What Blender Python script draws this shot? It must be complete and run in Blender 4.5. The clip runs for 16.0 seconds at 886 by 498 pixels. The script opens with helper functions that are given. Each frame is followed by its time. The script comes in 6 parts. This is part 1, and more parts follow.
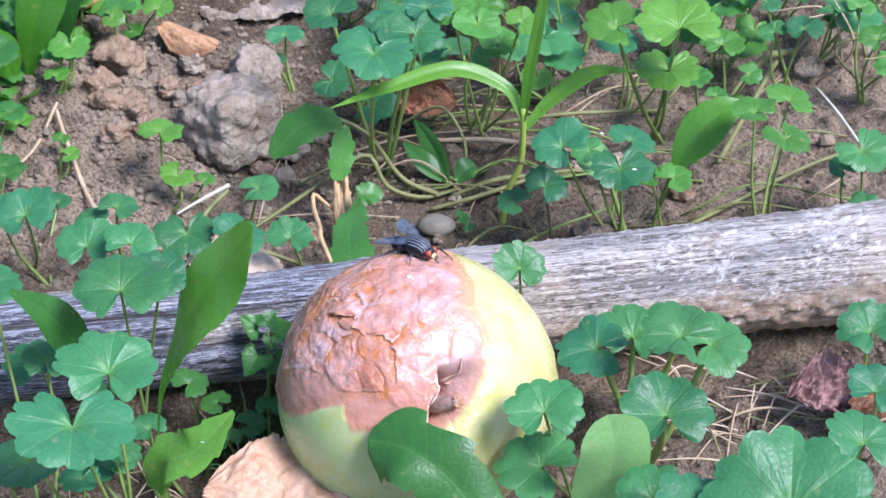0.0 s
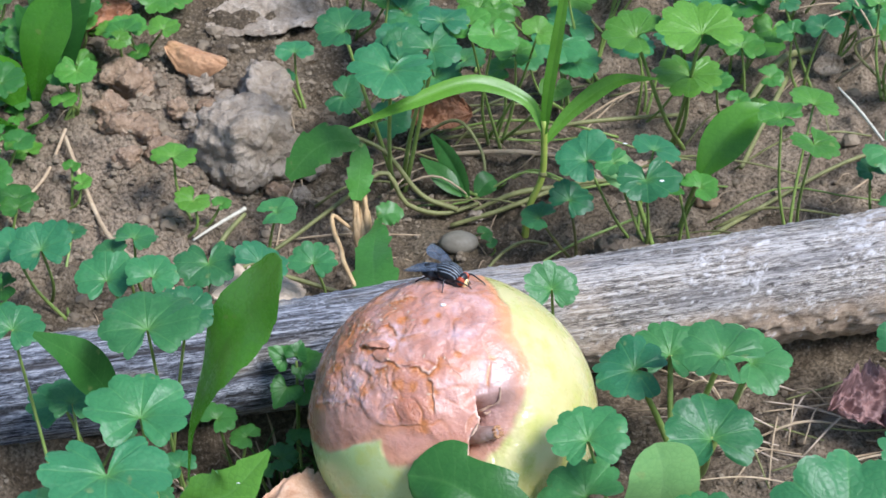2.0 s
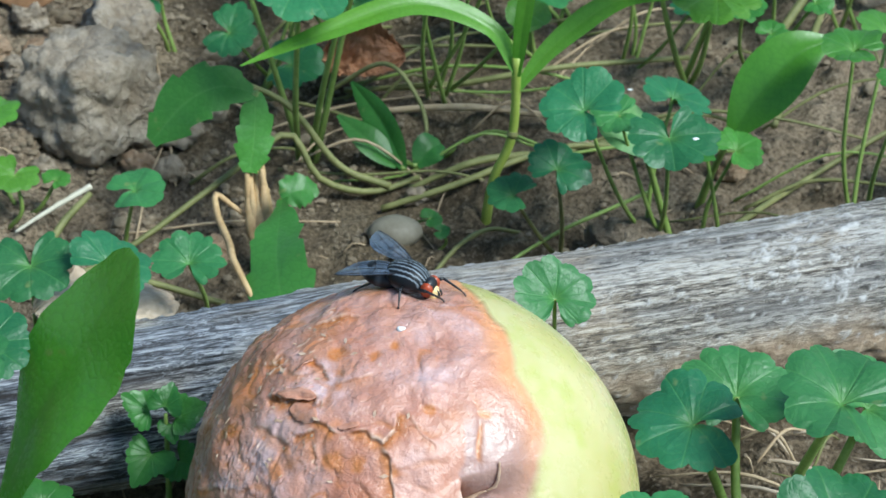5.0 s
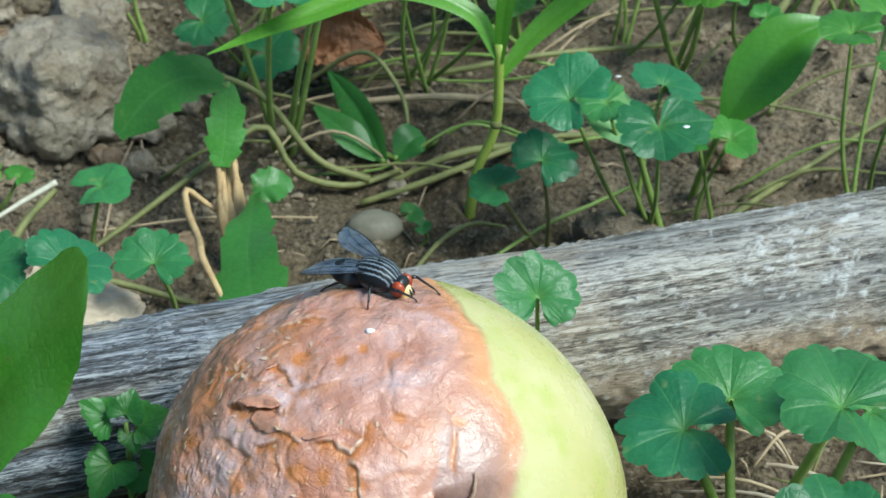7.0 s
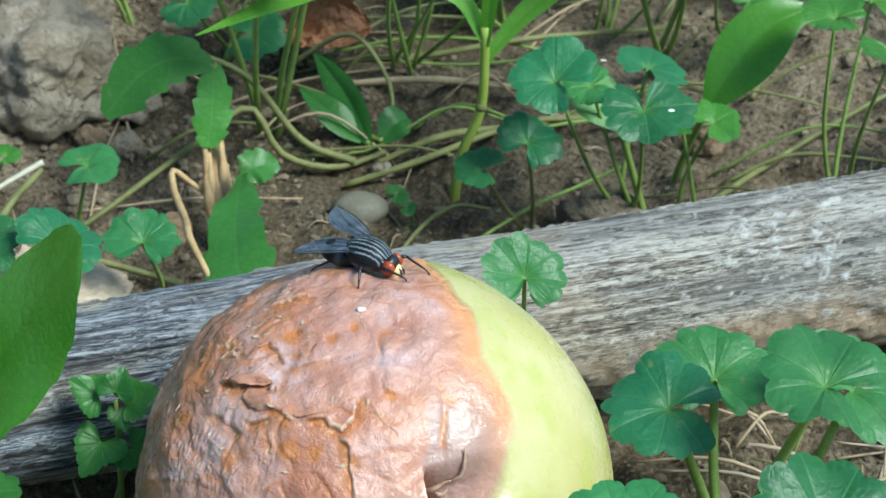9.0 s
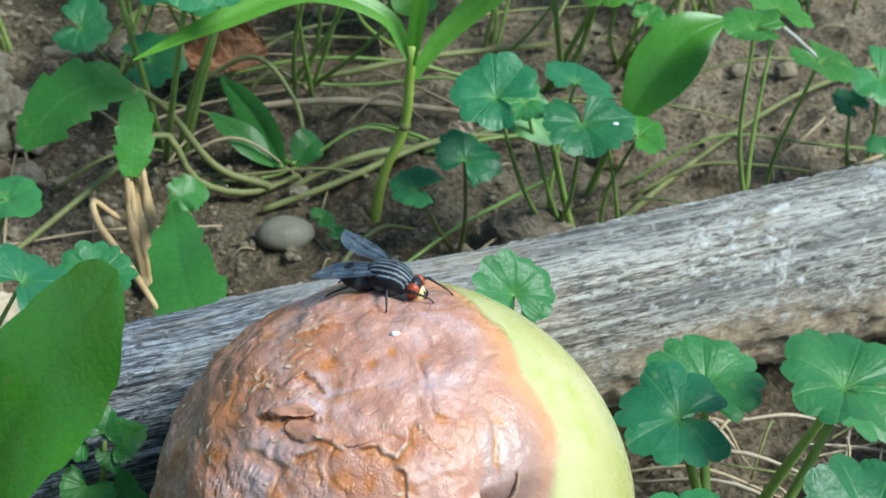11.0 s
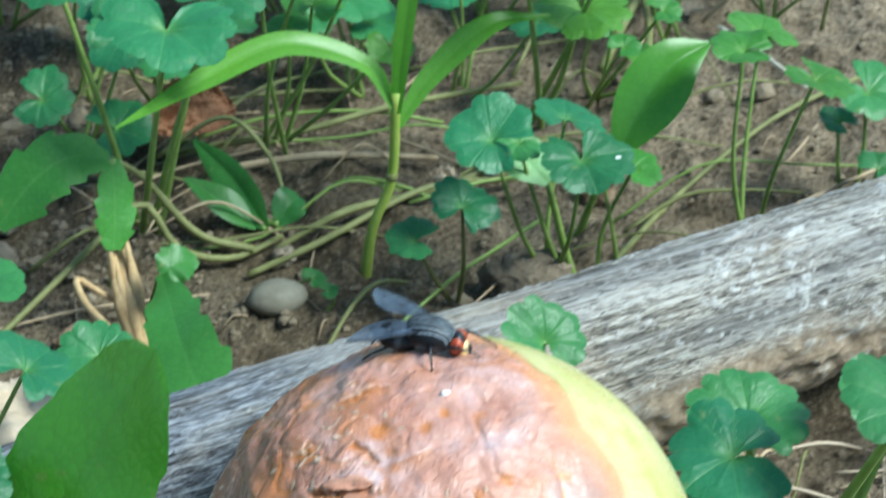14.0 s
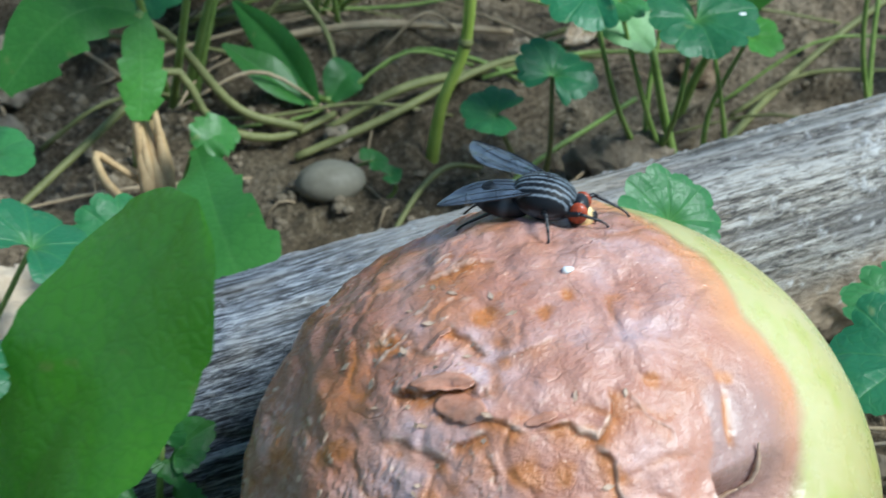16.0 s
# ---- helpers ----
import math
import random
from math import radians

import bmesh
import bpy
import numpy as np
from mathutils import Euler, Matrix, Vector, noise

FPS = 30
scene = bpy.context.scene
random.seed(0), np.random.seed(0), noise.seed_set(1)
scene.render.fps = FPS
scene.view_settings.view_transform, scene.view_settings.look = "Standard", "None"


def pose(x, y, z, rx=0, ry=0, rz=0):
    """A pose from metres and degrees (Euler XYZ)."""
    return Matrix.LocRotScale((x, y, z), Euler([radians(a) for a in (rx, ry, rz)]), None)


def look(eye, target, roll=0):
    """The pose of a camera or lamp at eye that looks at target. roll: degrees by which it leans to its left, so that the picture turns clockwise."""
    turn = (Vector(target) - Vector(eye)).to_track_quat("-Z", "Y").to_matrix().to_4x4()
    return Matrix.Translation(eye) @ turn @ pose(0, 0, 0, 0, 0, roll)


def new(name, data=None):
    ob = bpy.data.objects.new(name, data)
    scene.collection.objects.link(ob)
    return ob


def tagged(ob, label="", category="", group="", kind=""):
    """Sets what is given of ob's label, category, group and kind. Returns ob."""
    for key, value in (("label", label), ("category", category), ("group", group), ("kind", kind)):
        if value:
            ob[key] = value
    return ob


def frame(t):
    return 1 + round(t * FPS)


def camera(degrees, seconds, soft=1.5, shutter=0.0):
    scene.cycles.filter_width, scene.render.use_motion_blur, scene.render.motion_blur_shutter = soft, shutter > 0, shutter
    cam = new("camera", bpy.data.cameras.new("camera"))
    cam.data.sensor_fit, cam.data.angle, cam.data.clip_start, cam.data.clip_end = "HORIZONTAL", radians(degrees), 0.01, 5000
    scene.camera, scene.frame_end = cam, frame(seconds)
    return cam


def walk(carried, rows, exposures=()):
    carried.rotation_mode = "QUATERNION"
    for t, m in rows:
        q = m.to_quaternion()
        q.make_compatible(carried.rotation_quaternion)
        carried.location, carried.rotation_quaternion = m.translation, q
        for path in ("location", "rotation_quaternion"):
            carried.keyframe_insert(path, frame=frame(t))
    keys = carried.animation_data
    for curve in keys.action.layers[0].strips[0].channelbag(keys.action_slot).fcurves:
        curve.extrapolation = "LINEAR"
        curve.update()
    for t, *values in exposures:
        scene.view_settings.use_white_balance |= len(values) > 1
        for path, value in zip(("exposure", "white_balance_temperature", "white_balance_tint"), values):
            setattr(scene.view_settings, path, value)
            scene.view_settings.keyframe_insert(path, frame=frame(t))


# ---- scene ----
cam = camera(28.0, 16.0, soft=1.5, shutter=0.5)

PATH = [
    (0, 0.00395, -0.28853, 0.29897, 51.495, -1.035, 0.824),
    (0.5, 0.00453, -0.28952, 0.29874, 51.505, -0.846, 0.847),
    (1, 0.00508, -0.28730, 0.29762, 51.322, -0.681, 0.922),
    (1.5, 0.00429, -0.28247, 0.30191, 50.995, -0.365, 0.733),
    (2, -0.00520, -0.27610, 0.29946, 51.089, 0.289, -0.697),
    (2.5, -0.00960, -0.26246, 0.29286, 50.885, -0.931, -2.512),
    (3, -0.01363, -0.24016, 0.27373, 51.269, -1.279, -3.042),
    (3.5, -0.01816, -0.21910, 0.25447, 51.486, -1.411, -3.383),
    (4, -0.02186, -0.20254, 0.24128, 51.562, -1.613, -3.607),
    (4.5, -0.02189, -0.18344, 0.22198, 51.256, -1.759, -3.946),
    (4.7, -0.01763, -0.17535, 0.21716, 51.034, -1.918, -4.127),
    (6.8, -0.01085, -0.15793, 0.20360, 50.899, -1.283, -4.564),
    (7, -0.01041, -0.15789, 0.20333, 50.835, -1.417, -4.520),
    (7.5, -0.00981, -0.15891, 0.20713, 50.900, -1.401, -4.609),
    (8, -0.01104, -0.15950, 0.20678, 50.632, -1.589, -4.530),
    (8.5, -0.01164, -0.15960, 0.20540, 50.359, -1.857, -4.472),
    (8.7, -0.01146, -0.16004, 0.20478, 50.329, -1.901, -4.554),
    (10.8, -0.04505, -0.15287, 0.20184, 51.590, -5.862, -12.367),
    (11, -0.04853, -0.15157, 0.19911, 51.701, -5.960, -13.374),
    (11.5, -0.05268, -0.14598, 0.19486, 52.513, -6.589, -16.460),
    (12, -0.05920, -0.14022, 0.18503, 53.397, -7.399, -18.787),
    (12.5, -0.06541, -0.14068, 0.18157, 54.057, -6.863, -18.992),
    (13, -0.05899, -0.13912, 0.19104, 54.161, -6.144, -18.957),
    (13.2, -0.0583, -0.1392, 0.1970, 55.775, -6.267, -19.943),
    (13.3, -0.0579, -0.1393, 0.1999, 55.384, -5.786, -19.304),
    (13.4, -0.0577, -0.1393, 0.2026, 54.783, -4.859, -18.837),
    (13.5, -0.05756, -0.13943, 0.20506, 53.828, -4.283, -18.773),
    (14, -0.06033, -0.13901, 0.19136, 53.726, -4.205, -18.397),
    (14.5, -0.06407, -0.12659, 0.17974, 53.222, -4.243, -18.031),
    (15, -0.06243, -0.11993, 0.17405, 51.402, -4.417, -18.225),
    (15.5, -0.06412, -0.11516, 0.16400, 51.461, -4.433, -17.897),
    (16, -0.05669, -0.10798, 0.15659, 51.785, -4.400, -17.405),
]
walk(cam, [(t, pose(*p)) for t, *p in PATH], [(0, 0.97, 5580, 22), (0.5, 0.74, 5830, 20), (2, 0.68, 5790, 13), (3.5, 0.58, 5690, 5), (7, 0.47, 5900, -8), (11, 0.54, 5800, -7), (13, 0.67, 5600, -10), (13.5, 0.99, 5350, -10), (14, 0.77, 5670, -9), (15, 0.62, 5520, -7), (16, 0.42, 5620, -4)])

# ---------------------------------------------------------------- light
world = bpy.data.worlds.new("sky")
scene.world = world
world.use_nodes = True
wn = world.node_tree.nodes
sky = wn.new("ShaderNodeTexSky")
sky.sky_type = "NISHITA"
sky.sun_disc = False
sky.sun_elevation = radians(52)
sky.sun_rotation = radians(120)
world.node_tree.links.new(sky.outputs[0], wn["Background"].inputs[0])
wn["Background"].inputs[1].default_value = 0.125
sun = new("sun", bpy.data.lights.new("sun", "SUN"))
sun.data.energy = 3.45
sun.data.angle = radians(22)
sun.data.color = (1.0, 0.96, 0.92)
sun.matrix_world = look((0.62, -0.38, 1.05), (0, 0, 0))


# ---------------------------------------------------------------- materials
def material(name):
    m = bpy.data.materials.new(name)
    m.use_nodes = True
    nt = m.node_tree
    return m, nt, nt.nodes["Principled BSDF"]


def link(nt, a, b):
    nt.links.new(a, b)


def coords(nt, scale=(1, 1, 1)):
    tc = nt.nodes.new("ShaderNodeTexCoord")
    mp = nt.nodes.new("ShaderNodeMapping")
    mp.inputs["Scale"].default_value = scale
    link(nt, tc.outputs["Object"], mp.inputs["Vector"])
    return mp.outputs[0]


def noise_tex(nt, vec, scale, detail=6.0, rough=0.6):
    n = nt.nodes.new("ShaderNodeTexNoise")
    n.inputs["Scale"].default_value = scale
    n.inputs["Detail"].default_value = detail
    n.inputs["Roughness"].default_value = rough
    link(nt, vec, n.inputs["Vector"])
    return n.outputs["Fac"]


def ramp(nt, fac, stops):
    r = nt.nodes.new("ShaderNodeValToRGB")
    el = r.color_ramp.elements
    while len(el) < len(stops):
        el.new(0.5)
    for e, (p, c) in zip(el, stops):
        e.position = p
        e.color = (*c, 1) if len(c) == 3 else c
    link(nt, fac, r.inputs[0])
    return r.outputs[0]


def mix(nt, fac, a, b, blend="MIX"):
    m = nt.nodes.new("ShaderNodeMix")
    m.data_type = "RGBA"
    m.blend_type = blend
    for s, v in ((m.inputs[0], fac), (m.inputs[6], a), (m.inputs[7], b)):
        if isinstance(v, bpy.types.NodeSocket):
            link(nt, v, s)
        elif isinstance(v, (int, float)):
            s.default_value = v
        else:
            s.default_value = (*v, 1)
    return m.outputs[2]


def maths(nt, op, a, b=0.0):
    m = nt.nodes.new("ShaderNodeMath")
    m.operation = op
    for s, v in ((m.inputs[0], a), (m.inputs[1], b)):
        if isinstance(v, bpy.types.NodeSocket):
            link(nt, v, s)
        else:
            s.default_value = v
    return m.outputs[0]


def attr(nt, name):
    a = nt.nodes.new("ShaderNodeAttribute")
    a.attribute_name = name
    return a.outputs["Fac"]


def obj_random(nt):
    return nt.nodes.new("ShaderNodeObjectInfo").outputs["Random"]


def bump(nt, b, height, strength, dist):
    n = nt.nodes.new("ShaderNodeBump")
    n.inputs["Strength"].default_value = strength
    n.inputs["Distance"].default_value = dist
    link(nt, height, n.inputs["Height"])
    link(nt, n.outputs[0], b.inputs["Normal"])


def add_translucent(nt, b, col, fac):
    t = nt.nodes.new("ShaderNodeBsdfTranslucent")
    ms = nt.nodes.new("ShaderNodeMixShader")
    ms.inputs[0].default_value = fac
    link(nt, col, t.inputs["Color"])
    link(nt, b.outputs[0], ms.inputs[1])
    link(nt, t.outputs[0], ms.inputs[2])
    link(nt, ms.outputs[0], nt.nodes["Material Output"].inputs["Surface"])


def vein_lines(nt):
    """Main veins and the finer side veins, from the blade's own coordinates."""
    vx, vr, vs = attr(nt, "vx"), attr(nt, "vr"), attr(nt, "vs")
    wob = noise_tex(nt, coords(nt), 400, 2, 0.5)
    loc = maths(nt, "ABSOLUTE", maths(nt, "SUBTRACT", maths(nt, "FRACT", maths(nt, "ADD", vx, 0.5)), 0.5))
    dist = maths(nt, "MULTIPLY", loc, vr)
    main = maths(nt, "SUBTRACT", 1.0, maths(nt, "SMOOTH_MIN", maths(nt, "DIVIDE", dist, 0.024), 1.0))
    main = maths(nt, "MAXIMUM", main, 0.0)
    c = maths(nt, "ADD", maths(nt, "SUBTRACT", vs, maths(nt, "MULTIPLY", loc, 3.2)), maths(nt, "MULTIPLY", wob, 0.7))
    line = maths(nt, "ABSOLUTE", maths(nt, "SUBTRACT", maths(nt, "FRACT", c), 0.5))
    side = maths(nt, "MAXIMUM", maths(nt, "SUBTRACT", 1.0, maths(nt, "DIVIDE", line, 0.10)), 0.0)
    return main, side


def leaf_material(name, dark, light, vein, rough=0.40, trans=0.28, shift=1.0, relief=0.24):
    m, nt, b = material(name)
    v = coords(nt)
    big = noise_tex(nt, v, 110, 4, 0.6)
    mid = noise_tex(nt, v, 380, 4, 0.6)
    fine = noise_tex(nt, v, 1300, 5, 0.65)
    rnd = obj_random(nt)
    hue = maths(nt, "FRACT", maths(nt, "MULTIPLY", rnd, 7.31))
    f = maths(nt, "ADD", maths(nt, "MULTIPLY", big, 0.45), maths(nt, "ADD", maths(nt, "MULTIPLY", mid, 0.25), maths(nt, "MULTIPLY", rnd, 0.42)))
    c = ramp(nt, f, [(0.34, dark), (0.76, light)])
    c = mix(nt, maths(nt, "MULTIPLY", ramp(nt, hue, [(0.40, (0, 0, 0)), (0.9, (1, 1, 1))]), 0.32 * shift), c, (dark[0] * 0.9, (dark[1] + light[1]) * 0.48, light[2] * 1.5))
    c = mix(nt, maths(nt, "MULTIPLY", ramp(nt, hue, [(0.05, (1, 1, 1)), (0.30, (0, 0, 0))]), 0.45 * shift), c, (light[0] * 1.5, light[1] * 1.08, light[2] * 0.75))
    c = mix(nt, maths(nt, "MULTIPLY", fine, 0.30), c, (light[0] * 1.25, light[1] * 1.1, light[2] * 1.1))
    spots = ramp(nt, noise_tex(nt, v, 300, 2, 0.4), [(0.70, (0, 0, 0)), (0.76, (1, 1, 1))])
    c = mix(nt, maths(nt, "MULTIPLY", spots, 0.30), c, (0.34, 0.33, 0.12))
    main, side = vein_lines(nt)
    vor = nt.nodes.new("ShaderNodeTexVoronoi")
    vor.feature = "DISTANCE_TO_EDGE"
    vor.inputs["Scale"].default_value = 640
    warped = nt.nodes.new("ShaderNodeVectorMath")
    warped.operation = "MULTIPLY_ADD"
    warped.inputs[1].default_value = (0.0012, 0.0012, 0.0012)
    wn_ = nt.nodes.new("ShaderNodeTexNoise")
    wn_.inputs["Scale"].default_value = 500
    link(nt, v, wn_.inputs["Vector"])
    link(nt, wn_.outputs["Color"], warped.inputs[0])
    link(nt, v, warped.inputs[2])
    link(nt, warped.outputs[0], vor.inputs["Vector"])
    net = maths(nt, "MAXIMUM", maths(nt, "SUBTRACT", 1.0, maths(nt, "DIVIDE", vor.outputs["Distance"], 0.10)), 0.0)
    c = mix(nt, maths(nt, "MULTIPLY", net, 0.22), c, (dark[0] * 0.8, dark[1] * 0.75, dark[2] * 0.8))
    c = mix(nt, maths(nt, "MULTIPLY", side, 0.10), c, vein)
    c = mix(nt, maths(nt, "MULTIPLY", main, 0.22), c, vein)
    c = mix(nt, maths(nt, "MULTIPLY", attr(nt, "heart"), 0.35), c, (vein[0] * 1.15, vein[1] * 1.0, vein[2] * 0.7))
    link(nt, c, b.inputs["Base Color"])
    r = maths(nt, "ADD", rough - 0.10, maths(nt, "ADD", maths(nt, "MULTIPLY", big, 0.14), maths(nt, "MULTIPLY", fine, 0.12)))
    link(nt, r, b.inputs["Roughness"])
    b.inputs["Specular IOR Level"].default_value = 0.45
    quilt = maths(nt, "MINIMUM", vor.outputs["Distance"], 0.30)
    hgt = maths(nt, "ADD", maths(nt, "MULTIPLY", main, -0.7), maths(nt, "MULTIPLY", side, -0.25))
    hgt = maths(nt, "ADD", hgt, maths(nt, "ADD", maths(nt, "MULTIPLY", quilt, 1.6), maths(nt, "ADD", maths(nt, "MULTIPLY", big, 1.0), maths(nt, "MULTIPLY", mid, 1.2))))
    bump(nt, b, hgt, relief, 0.00034)
    add_translucent(nt, b, c, trans)
    return m


LEAF_BLUE = leaf_material("leaf_bluish_green", (0.023, 0.116, 0.040), (0.060, 0.238, 0.074), (0.16, 0.38, 0.10))
LEAF_FRESH = leaf_material("leaf_fresh_green", (0.036, 0.145, 0.015), (0.100, 0.290, 0.036), (0.21, 0.43, 0.11))
LEAF_DEEP = leaf_material("leaf_deep_green", (0.026, 0.115, 0.019), (0.066, 0.220, 0.037), (0.12, 0.29, 0.07), 0.36, 0.28, 0.4, 0.18)
LEAF_LONG = leaf_material("leaf_long_green", (0.038, 0.175, 0.010), (0.105, 0.325, 0.024), (0.070, 0.20, 0.014), 0.24, 0.46, 0.0, 0.17)
LEAF_SMOOTH = leaf_material("leaf_smooth_green", (0.050, 0.185, 0.016), (0.110, 0.31, 0.034), (0.05, 0.14, 0.02), 0.30, 0.36, 0.0, 0.08)
LEAF_PALE = leaf_material("leaf_pale_green", (0.12, 0.31, 0.10), (0.21, 0.43, 0.14), (0.3, 0.5, 0.2), 0.42, 0.28, 0.3, 0.15)
LEAF_GRASS = leaf_material("leaf_grass_green", (0.080, 0.23, 0.016), (0.150, 0.36, 0.040), (0.26, 0.44, 0.10), 0.32, 0.42, 0.0, 0.08)


def plain(name, dark, light, rough, scale, bump_mm=0.1, trans=0.0, spec=0.4):
    m, nt, b = material(name)
    v = coords(nt)
    n1 = noise_tex(nt, v, scale, 6, 0.65)
    n2 = noise_tex(nt, v, scale * 7, 5, 0.6)
    f = maths(nt, "ADD", maths(nt, "MULTIPLY", n1, 0.7), maths(nt, "MULTIPLY", n2, 0.3))
    c = ramp(nt, f, [(0.32, dark), (0.68, light)])
    link(nt, c, b.inputs["Base Color"])
    b.inputs["Roughness"].default_value = rough
    b.inputs["Specular IOR Level"].default_value = spec
    bump(nt, b, f, 0.7, bump_mm * 0.001)
    if trans:
        add_translucent(nt, b, c, trans)
    return m


STEM_GREEN = plain("stem_green", (0.15, 0.24, 0.045), (0.30, 0.40, 0.11), 0.45, 200, 0.05, 0.15)
STEM_DARK = plain("stem_dark_green", (0.035, 0.10, 0.018), (0.08, 0.19, 0.04), 0.45, 200, 0.05, 0.15)
GRASS_STEM = plain("grass_stem", (0.26, 0.36, 0.05), (0.42, 0.50, 0.11), 0.45, 200, 0.05, 0.15)
STEM_PALE = plain("stem_pale_straw", (0.105, 0.115, 0.035), (0.25, 0.25, 0.095), 0.6, 180, 0.08)
STRAW = plain("dry_straw", (0.30, 0.21, 0.12), (0.55, 0.43, 0.28), 0.65, 220, 0.08)
DRY_ROOT = plain("dry_root_tan", (0.34, 0.21, 0.09), (0.62, 0.45, 0.24), 0.6, 200, 0.08)
STRAW_WHITE = plain("bleached_straw", (0.46, 0.43, 0.33), (0.68, 0.65, 0.53), 0.6, 200, 0.06)
DEAD_TAN = plain("dead_leaf_tan", (0.38, 0.18, 0.08), (0.66, 0.46, 0.32), 0.6, 210, 1.0, 0.10)
DEAD_ORANGE = plain("dead_leaf_orange_brown", (0.26, 0.12, 0.05), (0.56, 0.33, 0.17), 0.55, 150, 0.3)
DEAD_BEIGE = plain("dead_leaf_beige", (0.40, 0.30, 0.20), (0.66, 0.54, 0.41), 0.65, 120, 0.2, 0.1)
DEAD_BROWN = plain("dead_leaf_brown", (0.20, 0.09, 0.045), (0.42, 0.20, 0.10), 0.55, 130, 0.3, 0.08)
DEAD_PURPLE = plain("dead_leaf_purple_brown", (0.14, 0.075, 0.07), (0.34, 0.20, 0.18), 0.6, 130, 0.4, 0.05)
PEBBLE = plain("pebble_grey", (0.13, 0.115, 0.082), (0.23, 0.21, 0.16), 0.6, 150, 0.1)


def clod_material(name, dark, mid, light):
    """Dry earth that breaks into crumbs of about a millimetre."""
    m, nt, b = material(name)
    v = coords(nt)
    n1 = noise_tex(nt, v, 130, 8, 0.7)
    n2 = noise_tex(nt, v, 900, 6, 0.7)
    crumbs = []
    for scale in (330, 900):
        vo = nt.nodes.new("ShaderNodeTexVoronoi")
        vo.inputs["Scale"].default_value = scale
        link(nt, v, vo.inputs["Vector"])
        crumbs.append(vo.outputs["Distance"])
    c = ramp(nt, n1, [(0.30, dark), (0.5, mid), (0.70, light)])
    c = mix(nt, ramp(nt, crumbs[0], [(0.45, (0, 0, 0)), (0.8, (0.4, 0.4, 0.4))]), c, dark)
    c = mix(nt, ramp(nt, n2, [(0.56, (0, 0, 0)), (0.68, (0.5, 0.5, 0.5))]), c, (0.55, 0.49, 0.41))
    link(nt, c, b.inputs["Base Color"])
    b.inputs["Roughness"].default_value = 0.95
    b.inputs["Specular IOR Level"].default_value = 0.2
    h = maths(nt, "SUBTRACT", maths(nt, "ADD", maths(nt, "MULTIPLY", n1, 1.6), maths(nt, "MULTIPLY", n2, 0.5)), maths(nt, "ADD", maths(nt, "MULTIPLY", crumbs[0], 0.5), maths(nt, "MULTIPLY", crumbs[1], 0.2)))
    bump(nt, b, h, 1.0, 0.0028)
    return m


CLOD_GREY = clod_material("clod_grey_clay", (0.27, 0.205, 0.138), (0.48, 0.395, 0.295), (0.65, 0.56, 0.45))
STONE_TAN = clod_material("stone_tan", (0.17, 0.13, 0.09), (0.32, 0.255, 0.185), (0.46, 0.38, 0.29))
CLOD_BROWN = clod_material("clod_brown_earth", (0.25, 0.155, 0.090), (0.46, 0.32, 0.205), (0.58, 0.44, 0.31))
CRUMB = plain("soil_crumb", (0.09, 0.070, 0.045), (0.30, 0.24, 0.165), 0.95, 60, 0.5)
WHITE_SPECK = plain("white_speck", (0.7, 0.7, 0.68), (0.85, 0.85, 0.82), 0.6, 300, 0.02)


def soil_material():
    m, nt, b = material("garden_soil")
    v = coords(nt)
    n0 = noise_tex(nt, v, 14, 4, 0.6)
    dry = attr(nt, "dry")
    n1 = noise_tex(nt, v, 70, 8, 0.7)
    n2 = noise_tex(nt, v, 420, 8, 0.7)
    c = ramp(nt, n1, [(0.28, (0.030, 0.022, 0.013)), (0.48, (0.130, 0.097, 0.056)), (0.70, (0.27, 0.215, 0.14))])
    c2 = ramp(nt, n1, [(0.3, (0.055, 0.038, 0.020)), (0.70, (0.20, 0.15, 0.088))])
    c = mix(nt, ramp(nt, n0, [(0.42, (0, 0, 0)), (0.6, (1, 1, 1))]), c, c2)
    c = mix(nt, maths(nt, "MULTIPLY", dry, 0.8), c, ramp(nt, n1, [(0.3, (0.24, 0.175, 0.115)), (0.68, (0.51, 0.40, 0.28))]))
    c = mix(nt, maths(nt, "MULTIPLY", n2, 0.4), c, (0.11, 0.088, 0.064))
    n3 = noise_tex(nt, v, 1100, 4, 0.7)
    c = mix(nt, ramp(nt, n3, [(0.40, (0.75, 0.75, 0.75)), (0.52, (0, 0, 0))]), c, (0.045, 0.036, 0.024))
    c = mix(nt, ramp(nt, n3, [(0.56, (0, 0, 0)), (0.68, (0.55, 0.55, 0.55))]), c, (0.42, 0.36, 0.28))
    link(nt, c, b.inputs["Base Color"])
    b.inputs["Roughness"].default_value = 0.95
    b.inputs["Specular IOR Level"].default_value = 0.2
    h = maths(nt, "ADD", maths(nt, "ADD", maths(nt, "MULTIPLY", n1, 0.5), maths(nt, "MULTIPLY", n2, 0.4)), maths(nt, "MULTIPLY", n3, 0.15))
    bump(nt, b, h, 1.0, 0.0040)
    return m


SOIL = soil_material()


